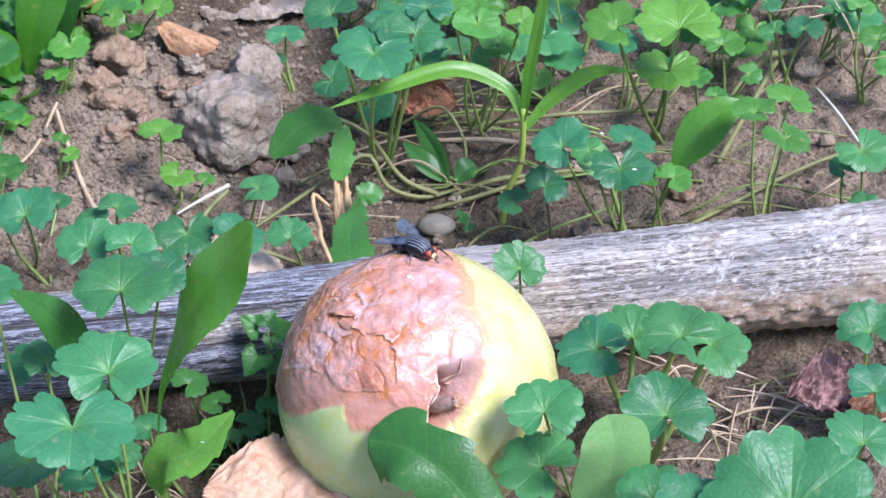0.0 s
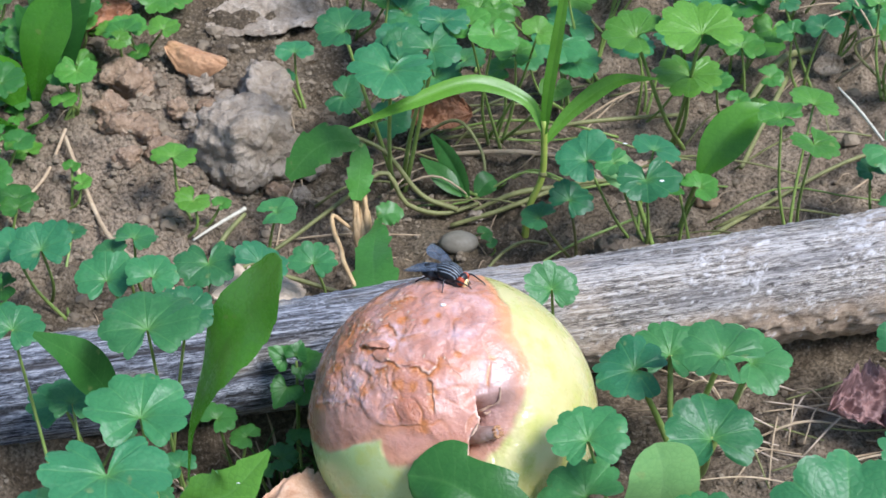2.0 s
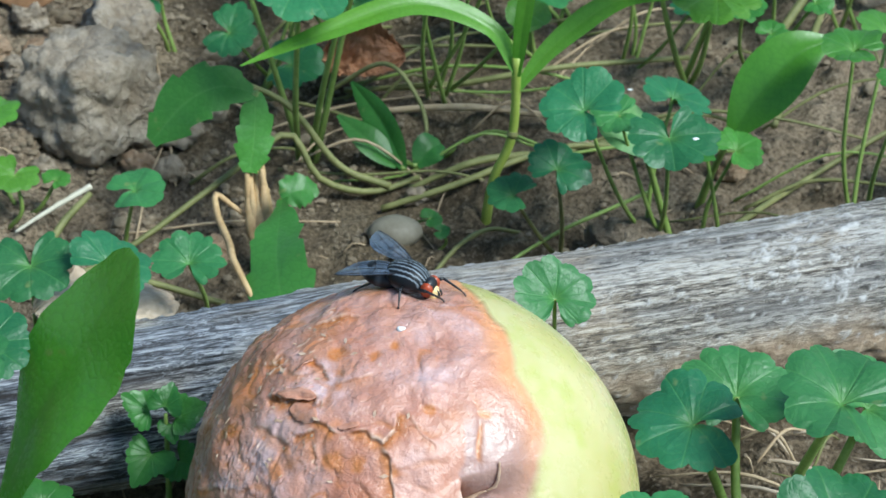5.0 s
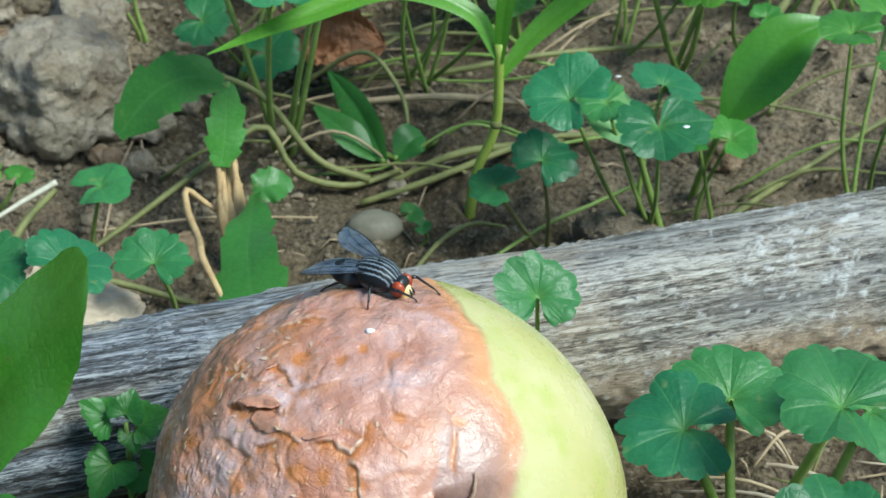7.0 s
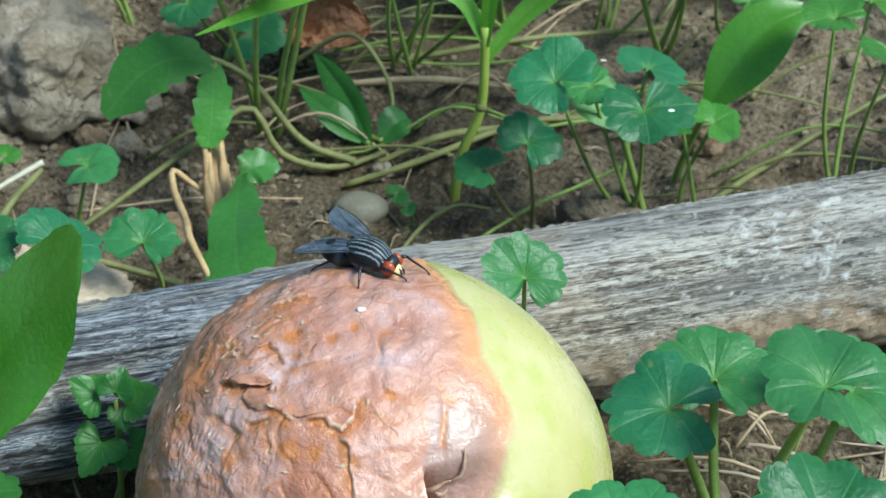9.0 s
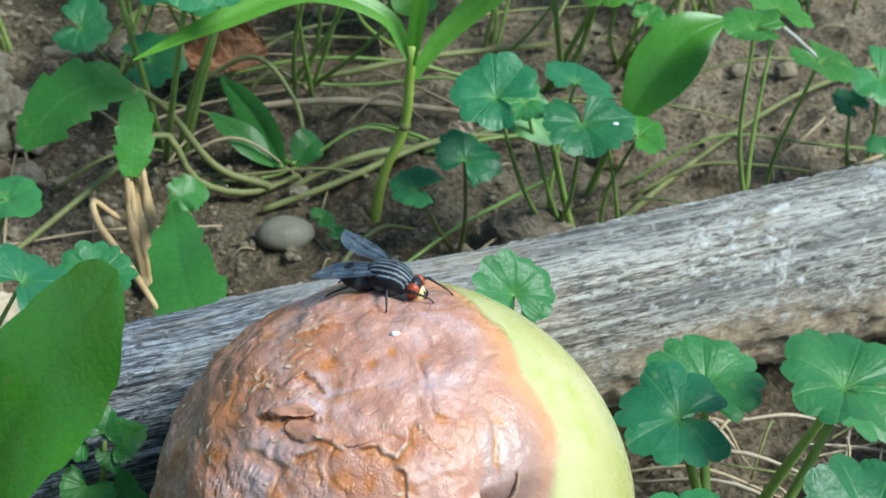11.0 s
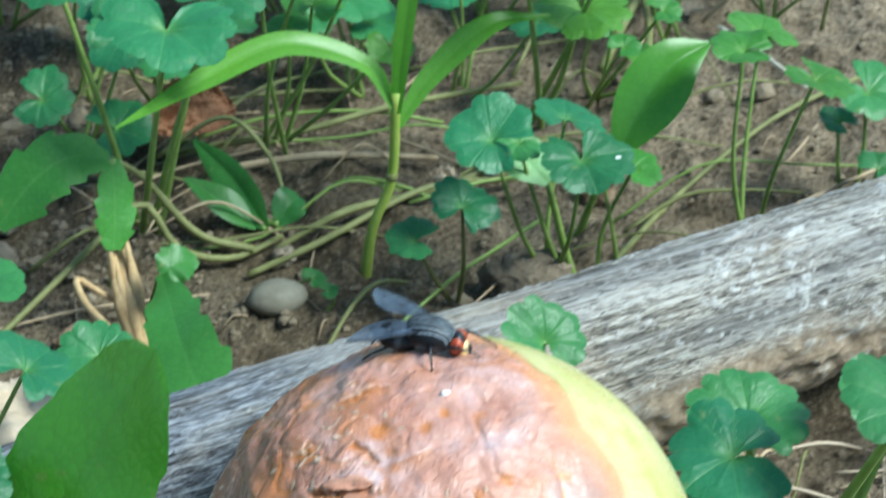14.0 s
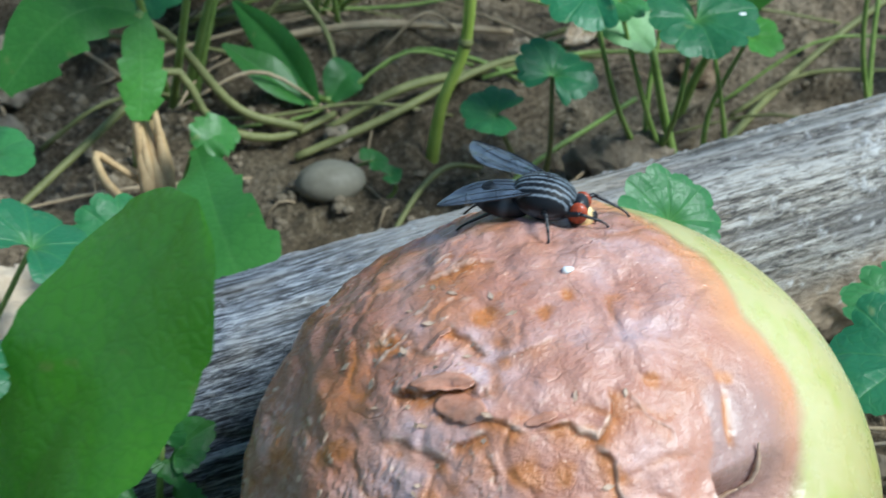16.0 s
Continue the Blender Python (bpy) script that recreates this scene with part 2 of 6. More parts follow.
def log_material():
    m, nt, b = material("weathered_wood")
    v = coords(nt, (1, 1, 1))
    turned = nt.nodes.new("ShaderNodeMapping")
    turned.inputs["Rotation"].default_value = (0, radians(2.6), radians(-8.2))
    link(nt, v, turned.inputs["Vector"])

    def stretched(k):
        mp = nt.nodes.new("ShaderNodeMapping")
        mp.inputs["Scale"].default_value = (k, 1, 1)
        link(nt, turned.outputs[0], mp.inputs["Vector"])
        return mp.outputs[0]
    vs, vl = stretched(0.14), stretched(0.055)
    grain = noise_tex(nt, stretched(0.10), 4600, 4, 0.66)
    grain = maths(nt, "ADD", maths(nt, "MULTIPLY", grain, 0.5), maths(nt, "MULTIPLY", noise_tex(nt, stretched(0.05), 1500, 4, 0.62), 0.5))
    band = noise_tex(nt, vs, 210, 6, 0.6)
    blot = noise_tex(nt, v, 32, 5, 0.6)
    fine = noise_tex(nt, v, 500, 6, 0.7)
    c = ramp(nt, grain, [(0.41, (0.025, 0.021, 0.018)), (0.465, (0.14, 0.116, 0.088)), (0.515, (0.38, 0.335, 0.275)), (0.575, (0.62, 0.575, 0.51))])
    c = mix(nt, ramp(nt, band, [(0.36, (0.7, 0.7, 0.7)), (0.55, (0, 0, 0))]), c, (0.10, 0.095, 0.098))
    c = mix(nt, maths(nt, "MULTIPLY", ramp(nt, blot, [(0.48, (0, 0, 0)), (0.66, (1, 1, 1))]), 0.6), c, (0.52, 0.41, 0.29))
    for scale, wide, amount in ((900, 0.012, 0.9), (2200, 0.030, 0.8)):
        ln = maths(nt, "ABSOLUTE", maths(nt, "SUBTRACT", noise_tex(nt, vl, scale, 3, 0.6), 0.5))
        ln = maths(nt, "MAXIMUM", maths(nt, "SUBTRACT", 1.0, maths(nt, "DIVIDE", ln, wide)), 0.0)
        ln = maths(nt, "MULTIPLY", ln, ramp(nt, noise_tex(nt, v, 150, 3, 0.6), [(0.40, (0, 0, 0)), (0.55, (1, 1, 1))]))
        c = mix(nt, maths(nt, "MULTIPLY", ln, amount), c, (0.022, 0.020, 0.020))
    # paler where the upper edge catches light, put into the wood colour
    c = mix(nt, maths(nt, "MULTIPLY", attr(nt, "lit_top"), ramp(nt, noise_tex(nt, vs, 700, 6, 0.75), [(0.40, (0, 0, 0)), (0.58, (0.55, 0.55, 0.55))])), c, (0.60, 0.57, 0.53))
    rub = noise_tex(nt, stretched(0.30), 1100, 5, 0.75)
    c = mix(nt, ramp(nt, rub, [(0.38, (0.8, 0.8, 0.8)), (0.46, (0, 0, 0))]), c, (0.04, 0.035, 0.03))
    bark = attr(nt, "bark")
    cb = ramp(nt, fine, [(0.3, (0.20, 0.135, 0.085)), (0.7, (0.52, 0.40, 0.28))])
    c = mix(nt, bark, c, cb)
    lich = attr(nt, "lichen")
    c = mix(nt, maths(nt, "MULTIPLY", maths(nt, "MULTIPLY", lich, ramp(nt, fine, [(0.42, (0.1, 0.1, 0.1)), (0.55, (1, 1, 1))])), 0.8), c, ramp(nt, fine, [(0.3, (0.45, 0.42, 0.40)), (0.6, (0.74, 0.72, 0.70))]))
    # damp wood is darker; its blue is sky reflection put into the colour
    damp_sky = maths(nt, "MULTIPLY", attr(nt, "damp_sky"), 0.88)
    c = mix(nt, damp_sky, c, ramp(nt, grain, [(0.41, (0.009, 0.010, 0.012)), (0.47, (0.070, 0.077, 0.095)), (0.525, (0.19, 0.21, 0.25)), (0.59, (0.46, 0.48, 0.52))]))
    c = mix(nt, ramp(nt, rub, [(0.58, (0, 0, 0)), (0.70, (0.5, 0.5, 0.5))]), c, (0.50, 0.48, 0.45))
    dark = attr(nt, "crack")
    c = mix(nt, dark, c, (0.035, 0.03, 0.028))
    link(nt, c, b.inputs["Base Color"])
    b.inputs["Roughness"].default_value = 0.82
    b.inputs["Specular IOR Level"].default_value = 0.3
    h = maths(nt, "ADD", maths(nt, "MULTIPLY", grain, 0.6), maths(nt, "ADD", maths(nt, "MULTIPLY", rub, 0.4), maths(nt, "MULTIPLY", fine, 0.3)))
    bump(nt, b, h, 1.0, 0.0011)
    return m


WOOD = log_material()


def apple_material():
    m, nt, b = material("rotting_apple_skin")
    v = coords(nt)
    n1 = noise_tex(nt, v, 55, 5, 0.6)
    n2 = noise_tex(nt, v, 170, 8, 0.7)
    n3 = noise_tex(nt, v, 1400, 4, 0.6)
    rot, crack, stain, ripe, smooth_rot, lip, rim, dark, hollow_mauve = (attr(nt, k) for k in ("rot", "crack", "stain", "ripe", "smooth_rot", "lip", "rim", "dark", "hollow_mauve"))
    green = ramp(nt, n1, [(0.35, (0.36, 0.49, 0.19)), (0.65, (0.46, 0.59, 0.27))])
    yellow = ramp(nt, n1, [(0.35, (0.47, 0.435, 0.155)), (0.65, (0.58, 0.52, 0.27))])
    sound = mix(nt, ripe, green, yellow)
    sound = mix(nt, maths(nt, "MULTIPLY", ramp(nt, noise_tex(nt, v, 190, 4, 0.55), [(0.50, (0, 0, 0)), (0.66, (1, 1, 1))]), 0.5), sound, (0.40, 0.43, 0.08))
    sound = mix(nt, ramp(nt, n3, [(0.68, (0, 0, 0)), (0.74, (0.35, 0.35, 0.35))]), sound, (0.72, 0.75, 0.42))
    wrinkled = ramp(nt, n1, [(0.33, (0.34, 0.125, 0.060)), (0.44, (0.44, 0.195, 0.130)), (0.54, (0.51, 0.275, 0.215)), (0.65, (0.62, 0.44, 0.43))])
    wrinkled = mix(nt, maths(nt, "MULTIPLY", ramp(nt, n2, [(0.55, (0, 0, 0)), (0.65, (1, 1, 1))]), 0.35), wrinkled, (0.36, 0.125, 0.040))
    smoothc = ramp(nt, n1, [(0.32, (0.42, 0.18, 0.11)), (0.68, (0.54, 0.305, 0.235))])
    brown = mix(nt, smooth_rot, wrinkled, smoothc)
    # greyer mauve inside the stalk hollow
    brown = mix(nt, maths(nt, "MULTIPLY", hollow_mauve, 0.7), brown, mix(nt, n2, (0.25, 0.155, 0.135), (0.44, 0.31, 0.29)))
    brown = mix(nt, maths(nt, "MULTIPLY", dark, 0.18), brown, mix(nt, n2, (0.19, 0.065, 0.022), (0.36, 0.15, 0.075)))
    brown = mix(nt, maths(nt, "MULTIPLY", stain, 0.88), brown, mix(nt, n2, (0.36, 0.105, 0.016), (0.58, 0.22, 0.045)))
    brown = mix(nt, maths(nt, "MULTIPLY", rim, 0.9), brown, mix(nt, n2, (0.56, 0.20, 0.055), (0.70, 0.38, 0.19)))
    brown = mix(nt, crack, brown, (0.19, 0.055, 0.010))
    brown = mix(nt, maths(nt, "MULTIPLY", lip, 0.75), brown, (0.76, 0.58, 0.45))
    warp = nt.nodes.new("ShaderNodeTexNoise")
    warp.inputs["Scale"].default_value = 120
    warp.inputs["Detail"].default_value = 4
    link(nt, v, warp.inputs["Vector"])
    wv = nt.nodes.new("ShaderNodeVectorMath")
    wv.operation = "MULTIPLY_ADD"
    wv.inputs[1].default_value = (0.006, 0.006, 0.006)
    link(nt, warp.outputs["Color"], wv.inputs[0])
    link(nt, v, wv.inputs[2])
    lines = []
    for scale, wide in ((170, 0.016), (430, 0.04)):
        vo = nt.nodes.new("ShaderNodeTexVoronoi")
        vo.feature = "DISTANCE_TO_EDGE"
        vo.inputs["Scale"].default_value = scale
        link(nt, wv.outputs[0], vo.inputs["Vector"])
        lines.append(maths(nt, "MAXIMUM", maths(nt, "SUBTRACT", 1.0, maths(nt, "DIVIDE", vo.outputs["Distance"], wide)), 0.0))
    broken = ramp(nt, noise_tex(nt, v, 95, 4, 0.6), [(0.52, (0, 0, 0)), (0.62, (1, 1, 1))])
    rough_rot = maths(nt, "MULTIPLY", rot, maths(nt, "SUBTRACT", 1.0, maths(nt, "MULTIPLY", smooth_rot, 0.85)))
    plate = maths(nt, "MULTIPLY", maths(nt, "MULTIPLY", lines[0], broken), rough_rot)
    small = maths(nt, "MULTIPLY", maths(nt, "MULTIPLY", lines[1], ramp(nt, n1, [(0.42, (1, 1, 1)), (0.55, (0, 0, 0))])), rough_rot)
    brown = mix(nt, maths(nt, "MULTIPLY", plate, 0.25), brown, (0.40, 0.12, 0.03))
    brown = mix(nt, maths(nt, "MULTIPLY", small, 0.15), brown, (0.46, 0.16, 0.05))
    c = mix(nt, rot, sound, brown)
    link(nt, c, b.inputs["Base Color"])
    r = maths(nt, "ADD", 0.07, maths(nt, "MULTIPLY", n2, 0.42))
    link(nt, r, b.inputs["Roughness"])
    b.inputs["Specular IOR Level"].default_value = 0.55
    b.inputs["Subsurface Weight"].default_value = 0.06
    b.inputs["Subsurface Radius"].default_value = (0.004, 0.002, 0.001)
    soft = noise_tex(nt, wv.outputs[0], 300, 5, 0.6)
    h = maths(nt, "ADD", maths(nt, "MULTIPLY", soft, 0.7), maths(nt, "ADD", maths(nt, "MULTIPLY", n2, 0.42), maths(nt, "MULTIPLY", n3, 0.10)))
    h = maths(nt, "SUBTRACT", h, maths(nt, "ADD", maths(nt, "MULTIPLY", plate, 0.08), maths(nt, "MULTIPLY", small, 0.05)))
    h = maths(nt, "MULTIPLY", h, maths(nt, "MULTIPLY", rot, maths(nt, "SUBTRACT", 1.0, maths(nt, "MULTIPLY", smooth_rot, 0.55))))
    bump(nt, b, h, 0.9, 0.0011)
    return m


APPLE = apple_material()
STALK_FLESH = plain("stalk_flesh", (0.20, 0.125, 0.10), (0.40, 0.30, 0.26), 0.45, 300, 0.15)
PLATE = plain("loose_skin", (0.42, 0.17, 0.09), (0.60, 0.34, 0.25), 0.26, 320, 0.3)
PEEL = plain("dried_peel", (0.42, 0.25, 0.15), (0.74, 0.56, 0.42), 0.45, 500, 0.1, 0.2)


# ---------------------------------------------------------------- shape helpers
def hashed(ix, iy, iz, seed):
    h = (ix * 374761393 + iy * 668265263 + iz * 2147483647 + seed * 974634777) & 0xFFFFFFFF
    h = ((h ^ (h >> 13)) * 1274126177) & 0xFFFFFFFF
    return ((h ^ (h >> 16)) & 0xFFFFFF) / float(0xFFFFFF)


def vnoise(p, freq, seed=0):
    """Smooth value noise, -1 to 1, of the rows of p."""
    q = np.asarray(p, dtype=float) * freq
    i = np.floor(q).astype(np.int64)
    f = q - i
    f = f * f * (3 - 2 * f)
    out = 0
    for dx in (0, 1):
        for dy in (0, 1):
            for dz in (0, 1):
                w = (f[:, 0] if dx else 1 - f[:, 0]) * (f[:, 1] if dy else 1 - f[:, 1]) * (f[:, 2] if dz else 1 - f[:, 2])
                out = out + w * hashed(i[:, 0] + dx, i[:, 1] + dy, i[:, 2] + dz, seed)
    return out * 2 - 1


def fbm(p, freq, octaves=4, seed=0, gain=0.5):
    out, a = 0, 1.0
    for k in range(octaves):
        out = out + a * vnoise(p, freq * 2 ** k, seed + 17 * k)
        a *= gain
    return out


def smoothstep(a, b, x):
    t = np.clip((x - a) / (b - a), 0, 1)
    return t * t * (3 - 2 * t)


def mesh_of(name, verts, faces, mat, smooth=True, attrs=None):
    me = bpy.data.meshes.new(name)
    me.from_pydata([tuple(map(float, v)) for v in verts], [], faces)
    if smooth:
        me.polygons.foreach_set("use_smooth", [True] * len(me.polygons))
    for key, values in (attrs or {}).items():
        a = me.attributes.new(key, "FLOAT", "POINT")
        a.data.foreach_set("value", np.asarray(values, dtype=np.float32))
    me.materials.append(mat)
    me.update()
    return me


def thing(name, x, y, z, label, category, group=""):
    ob = new(name)
    ob.empty_display_size = 0.005
    ob.matrix_basis = pose(x, y, z)
    return tagged(ob, label, category, group)


def part(name, me, parent, label=""):
    ob = new(name, me)
    ob.parent = parent
    return tagged(ob, label)


def solid(name, me, x, y, z, label, category, group=""):
    ob = new(name, me)
    ob.matrix_basis = pose(x, y, z)
    return tagged(ob, label, category, group)


def spline(pts, n):
    """A smooth line of n points through pts."""
    p = np.array(pts, dtype=float)
    if len(p) == 2:
        return p[0] + (p[1] - p[0]) * np.linspace(0, 1, n)[:, None]
    q = np.vstack([2 * p[0] - p[1], p, 2 * p[-1] - p[-2]])
    out = []
    for s in np.linspace(0, len(p) - 1 - 1e-9, n):
        k = int(s)
        t = s - k
        a, b, c, d = q[k:k + 4]
        out.append(0.5 * (2 * b + (c - a) * t + (2 * a - 5 * b + 4 * c - d) * t * t + (3 * b - a - 3 * c + d) * t ** 3))
    return np.array(out)


def tube_data(pts, radii, n=14, sides=7, wob=0.0, seed=0):
    line = spline(pts, n)
    rad = np.interp(np.linspace(0, 1, n), np.linspace(0, 1, len(radii)), radii)
    rng = random.Random(seed)
    verts, faces = [], []
    side = None
    for k in range(n):
        d = line[min(k + 1, n - 1)] - line[max(k - 1, 0)]
        d = d / (np.linalg.norm(d) + 1e-12)
        if side is None:
            side = np.cross(d, (0.3, 0.5, 0.8))
        side = side - d * (side @ d)
        side = side / np.linalg.norm(side)
        up = np.cross(d, side)
        for j in range(sides):
            a = 2 * math.pi * j / sides
            r = rad[k] * (1 + wob * rng.uniform(-1, 1))
            verts.append(line[k] + r * (math.cos(a) * side + math.sin(a) * up))
    for k in range(n - 1):
        for j in range(sides):
            j2 = (j + 1) % sides
            faces.append((k * sides + j, k * sides + j2, (k + 1) * sides + j2, (k + 1) * sides + j))
    faces.append(tuple(reversed(range(sides))))
    faces.append(tuple(range((n - 1) * sides, n * sides)))
    return verts, faces


def tube(name, pts, radii, mat, n=14, sides=7, wob=0.0, seed=0):
    return mesh_of(name, *tube_data(pts, radii, n, sides, wob, seed), mat)


def joined(chunks):
    verts, faces = [], []
    for v, f in chunks:
        o = len(verts)
        verts.extend(v)
        faces.extend(tuple(i + o for i in q) for q in f)
    return verts, faces


def ico(sub):
    bm = bmesh.new()
    bmesh.ops.create_icosphere(bm, subdivisions=sub, radius=1)
    v = np.array([p.co[:] for p in bm.verts])
    f = [tuple(q.index for q in p.verts) for p in bm.faces]
    bm.free()
    return v, f


ICO = {k: ico(k) for k in (1, 2, 3, 4, 5)}


# ---------------------------------------------------------------- ground
LOG_AXIS = (0.0424, 0.0171, 0.144, 0.045)


def log_centre(x):
    y0, z0, a, b = LOG_AXIS
    return y0 + a * x + 0.10 * x * x, z0 + b * x


def log_radius(x):
    return 0.0135 + 0.010 * np.clip(x, -0.15, 0.15)


def ground_height(x, y):
    x, y = np.asarray(x, dtype=float), np.asarray(y, dtype=float)
    p = np.stack([x, y, x * 0], -1).reshape(-1, 3)
    near = np.exp(-(np.hypot(x, y - 0.06) / 0.5) ** 2)
    z = -0.0035 * smoothstep(0.05, 0.09, y) + 0.35 * np.clip(np.abs(x) - 0.02, 0, 0.12) ** 2 * 1.6
    z = z + 0.006 * smoothstep(-0.03, -0.08, x) * smoothstep(0.1, 0.16, y)
    rough = (0.0022 * fbm(p, 45, 3, 5) + 0.0014 * fbm(p, 170, 3, 9) + 0.0009 * np.abs(fbm(p, 420, 3, 21))).reshape(x.shape)
    lumps = np.clip(fbm(p, 120, 3, 33).reshape(x.shape), 0, 1) * 0.0042
    z = z + (rough + lumps) * (0.35 + 0.65 * near)
    loose = smoothstep(0.0, 0.06, -x - 0.02) * smoothstep(0.07, 0.11, y) * near
    z = z + loose * (0.0022 * np.abs(fbm(p, 110, 4, 77)) + 0.0010 * np.abs(fbm(p, 330, 2, 78))).reshape(x.shape)
    yc, zc = log_centre(np.clip(x, -0.4, 0.4))
    under = np.exp(-((y - yc) / 0.0055) ** 2) * smoothstep(0.55, 0.35, np.abs(x))
    z = z * (1 - under) + under * (zc - log_radius(x) + 0.0016)
    z = z - 0.0075 * smoothstep(0.026, 0.018, np.abs(y - 0.008 - 0.14 * x)) * smoothstep(-0.020, -0.034, x) * smoothstep(-0.125, -0.09, x)
    bed = np.exp(-((x ** 2 + (y + 0.001) ** 2) / 0.018 ** 2))
    return z * (1 - bed) + bed * 0.0004


def gz(x, y):
    return float(ground_height(np.array([x]), np.array([y]))[0])


def build_ground():
    def axis(a, b, step):
        inner = np.arange(a, b + step / 2, step)
        out = np.cumsum(step * 1.32 ** np.arange(1, 38))
        return np.concatenate([(a - out)[::-1], inner, b + out])
    xs, ys = axis(-0.19, 0.20, 0.0012), axis(-0.11, 0.27, 0.0012)
    gx, gy = np.meshgrid(xs, ys)
    z = ground_height(gx.ravel(), gy.ravel())
    verts = np.stack([gx.ravel(), gy.ravel(), z], -1)
    w = len(xs)
    faces = [(j * w + i, j * w + i + 1, (j + 1) * w + i + 1, (j + 1) * w + i) for j in range(len(ys) - 1) for i in range(w - 1)]
    q = np.stack([gx.ravel(), gy.ravel(), z * 0], -1)
    # pale dry soil; its fade past y 0.155 paints the tall plants' shade
    dry = smoothstep(0.0, 0.06, -gx.ravel() - 0.015 + 0.02 * fbm(q, 40, 3, 61)) * smoothstep(0.06, 0.10, gy.ravel()) * smoothstep(0.195, 0.155, gy.ravel())
    # middle left dark: moist soil plus shade under the grass, in the colour
    dry = np.clip(dry + 0.75 * smoothstep(0.020, 0.060, gx.ravel()) * smoothstep(0.05, 0.08, gy.ravel()) + 0.7 * smoothstep(0.045, 0.075, gx.ravel()) * smoothstep(0.045, 0.025, gy.ravel()) + 0.2 * smoothstep(0.0, 0.5, fbm(q, 30, 3, 62)), 0, 1)
    dry = 0.45 + (dry - 0.45) * np.exp(-(np.hypot(gx.ravel(), gy.ravel() - 0.08) / 0.30) ** 4)
    ob = new("ground", mesh_of("ground", verts, faces, SOIL, attrs=dict(dry=dry)))
    tagged(ob, "bare grey-brown crumbly garden soil with lumps", "ground", kind="structure")


build_ground()


def rock_data(sx, sy, sz, seed, amp=0.25, freq=1.6, sub=4, facet=0.0, flat=0.0):
    v, f = ICO[sub]
    if facet:
        m = pose(0, 0, 0, seed * 37 % 60 - 30, seed * 53 % 50 - 25, seed * 71 % 90).to_3x3()
        q = v @ np.array(m)
        v = v / (np.sum(np.abs(q) ** 5, axis=1) ** 0.2)[:, None] * 0.86
    n = fbm(v + seed * 3.7, freq, 6, seed, 0.62)
    if facet:
        n = n + facet * np.round(vnoise(v + seed, freq * 1.7, seed + 3) * 2) / 2
    if sub >= 5:
        n = n + 0.26 * np.abs(fbm(v + seed, 8.0, 4, seed + 40, 0.6)) - 0.10 * smoothstep(0.10, 0.0, np.abs(vnoise(v + seed, 3.2, seed + 50)))
    p = v * (1 + amp * n)[:, None]
    p = p * (sx, sy, sz)
    if flat:
        p[:, 2] = np.maximum(p[:, 2], -flat * sz)
    return p, f


def rock(name, x, y, size, seed, mat, label, category, amp=0.25, freq=1.6, sub=4, sink=0.35, facet=0.0, group="", turn=0.0):
    p, f = rock_data(*size, seed, amp, freq, sub, facet)
    c, s = math.cos(turn), math.sin(turn)
    p = np.stack([p[:, 0] * c - p[:, 1] * s, p[:, 0] * s + p[:, 1] * c, p[:, 2]], -1)
    p[:, 2] += size[2] * (1 - sink)
    return solid(name, mesh_of(name, p, f, mat), x, y, gz(x, y), label, category, group)


def build_crumbs():
    rng = random.Random(4)
    chunks = []
    shapes = {(k, sub): rock_data(1, 1, 1, k, 0.35, 1.3, sub) for k in range(40) for sub in (1, 2)}
    for k in range(11000):
        if k % 3 == 0:
            x, y = rng.gauss(-0.075, 0.03), rng.gauss(0.135, 0.03)
        else:
            x, y = rng.uniform(-0.16, 0.16), rng.uniform(-0.03, 0.23)
        yc, _ = log_centre(x)
        if abs(y - yc) < 0.015 or math.hypot(x, y) < 0.03:
            continue
        s = 0.0003 + 0.0009 * rng.random() ** 3 + (0.0022 * rng.random() if rng.random() < 0.025 else 0)
        p, f = shapes[k % 40, 2 if s > 0.0016 else 1]
        chunks.append((p * (s, s * rng.uniform(0.7, 1.1), s * rng.uniform(0.6, 0.9)) + (x, y, gz_fast(x, y) + s * 0.15), f))
    ob = new("soil_crumbs", mesh_of("soil_crumbs", *joined(chunks), CRUMB, smooth=False))
    tagged(ob, "loose crumbs of dry grey-brown earth", "soil", kind="stuff")


GX, GY = np.arange(-0.2, 0.2, 0.001), np.arange(-0.12, 0.28, 0.001)
GRID = ground_height(*[a.ravel() for a in np.meshgrid(GX, GY)]).reshape(len(GY), len(GX))


def gz_fast(x, y):
    i = int(np.clip(round((x + 0.2) / 0.001), 0, len(GX) - 1))
    j = int(np.clip(round((y + 0.12) / 0.001), 0, len(GY) - 1))
    return float(GRID[j, i])


build_crumbs()


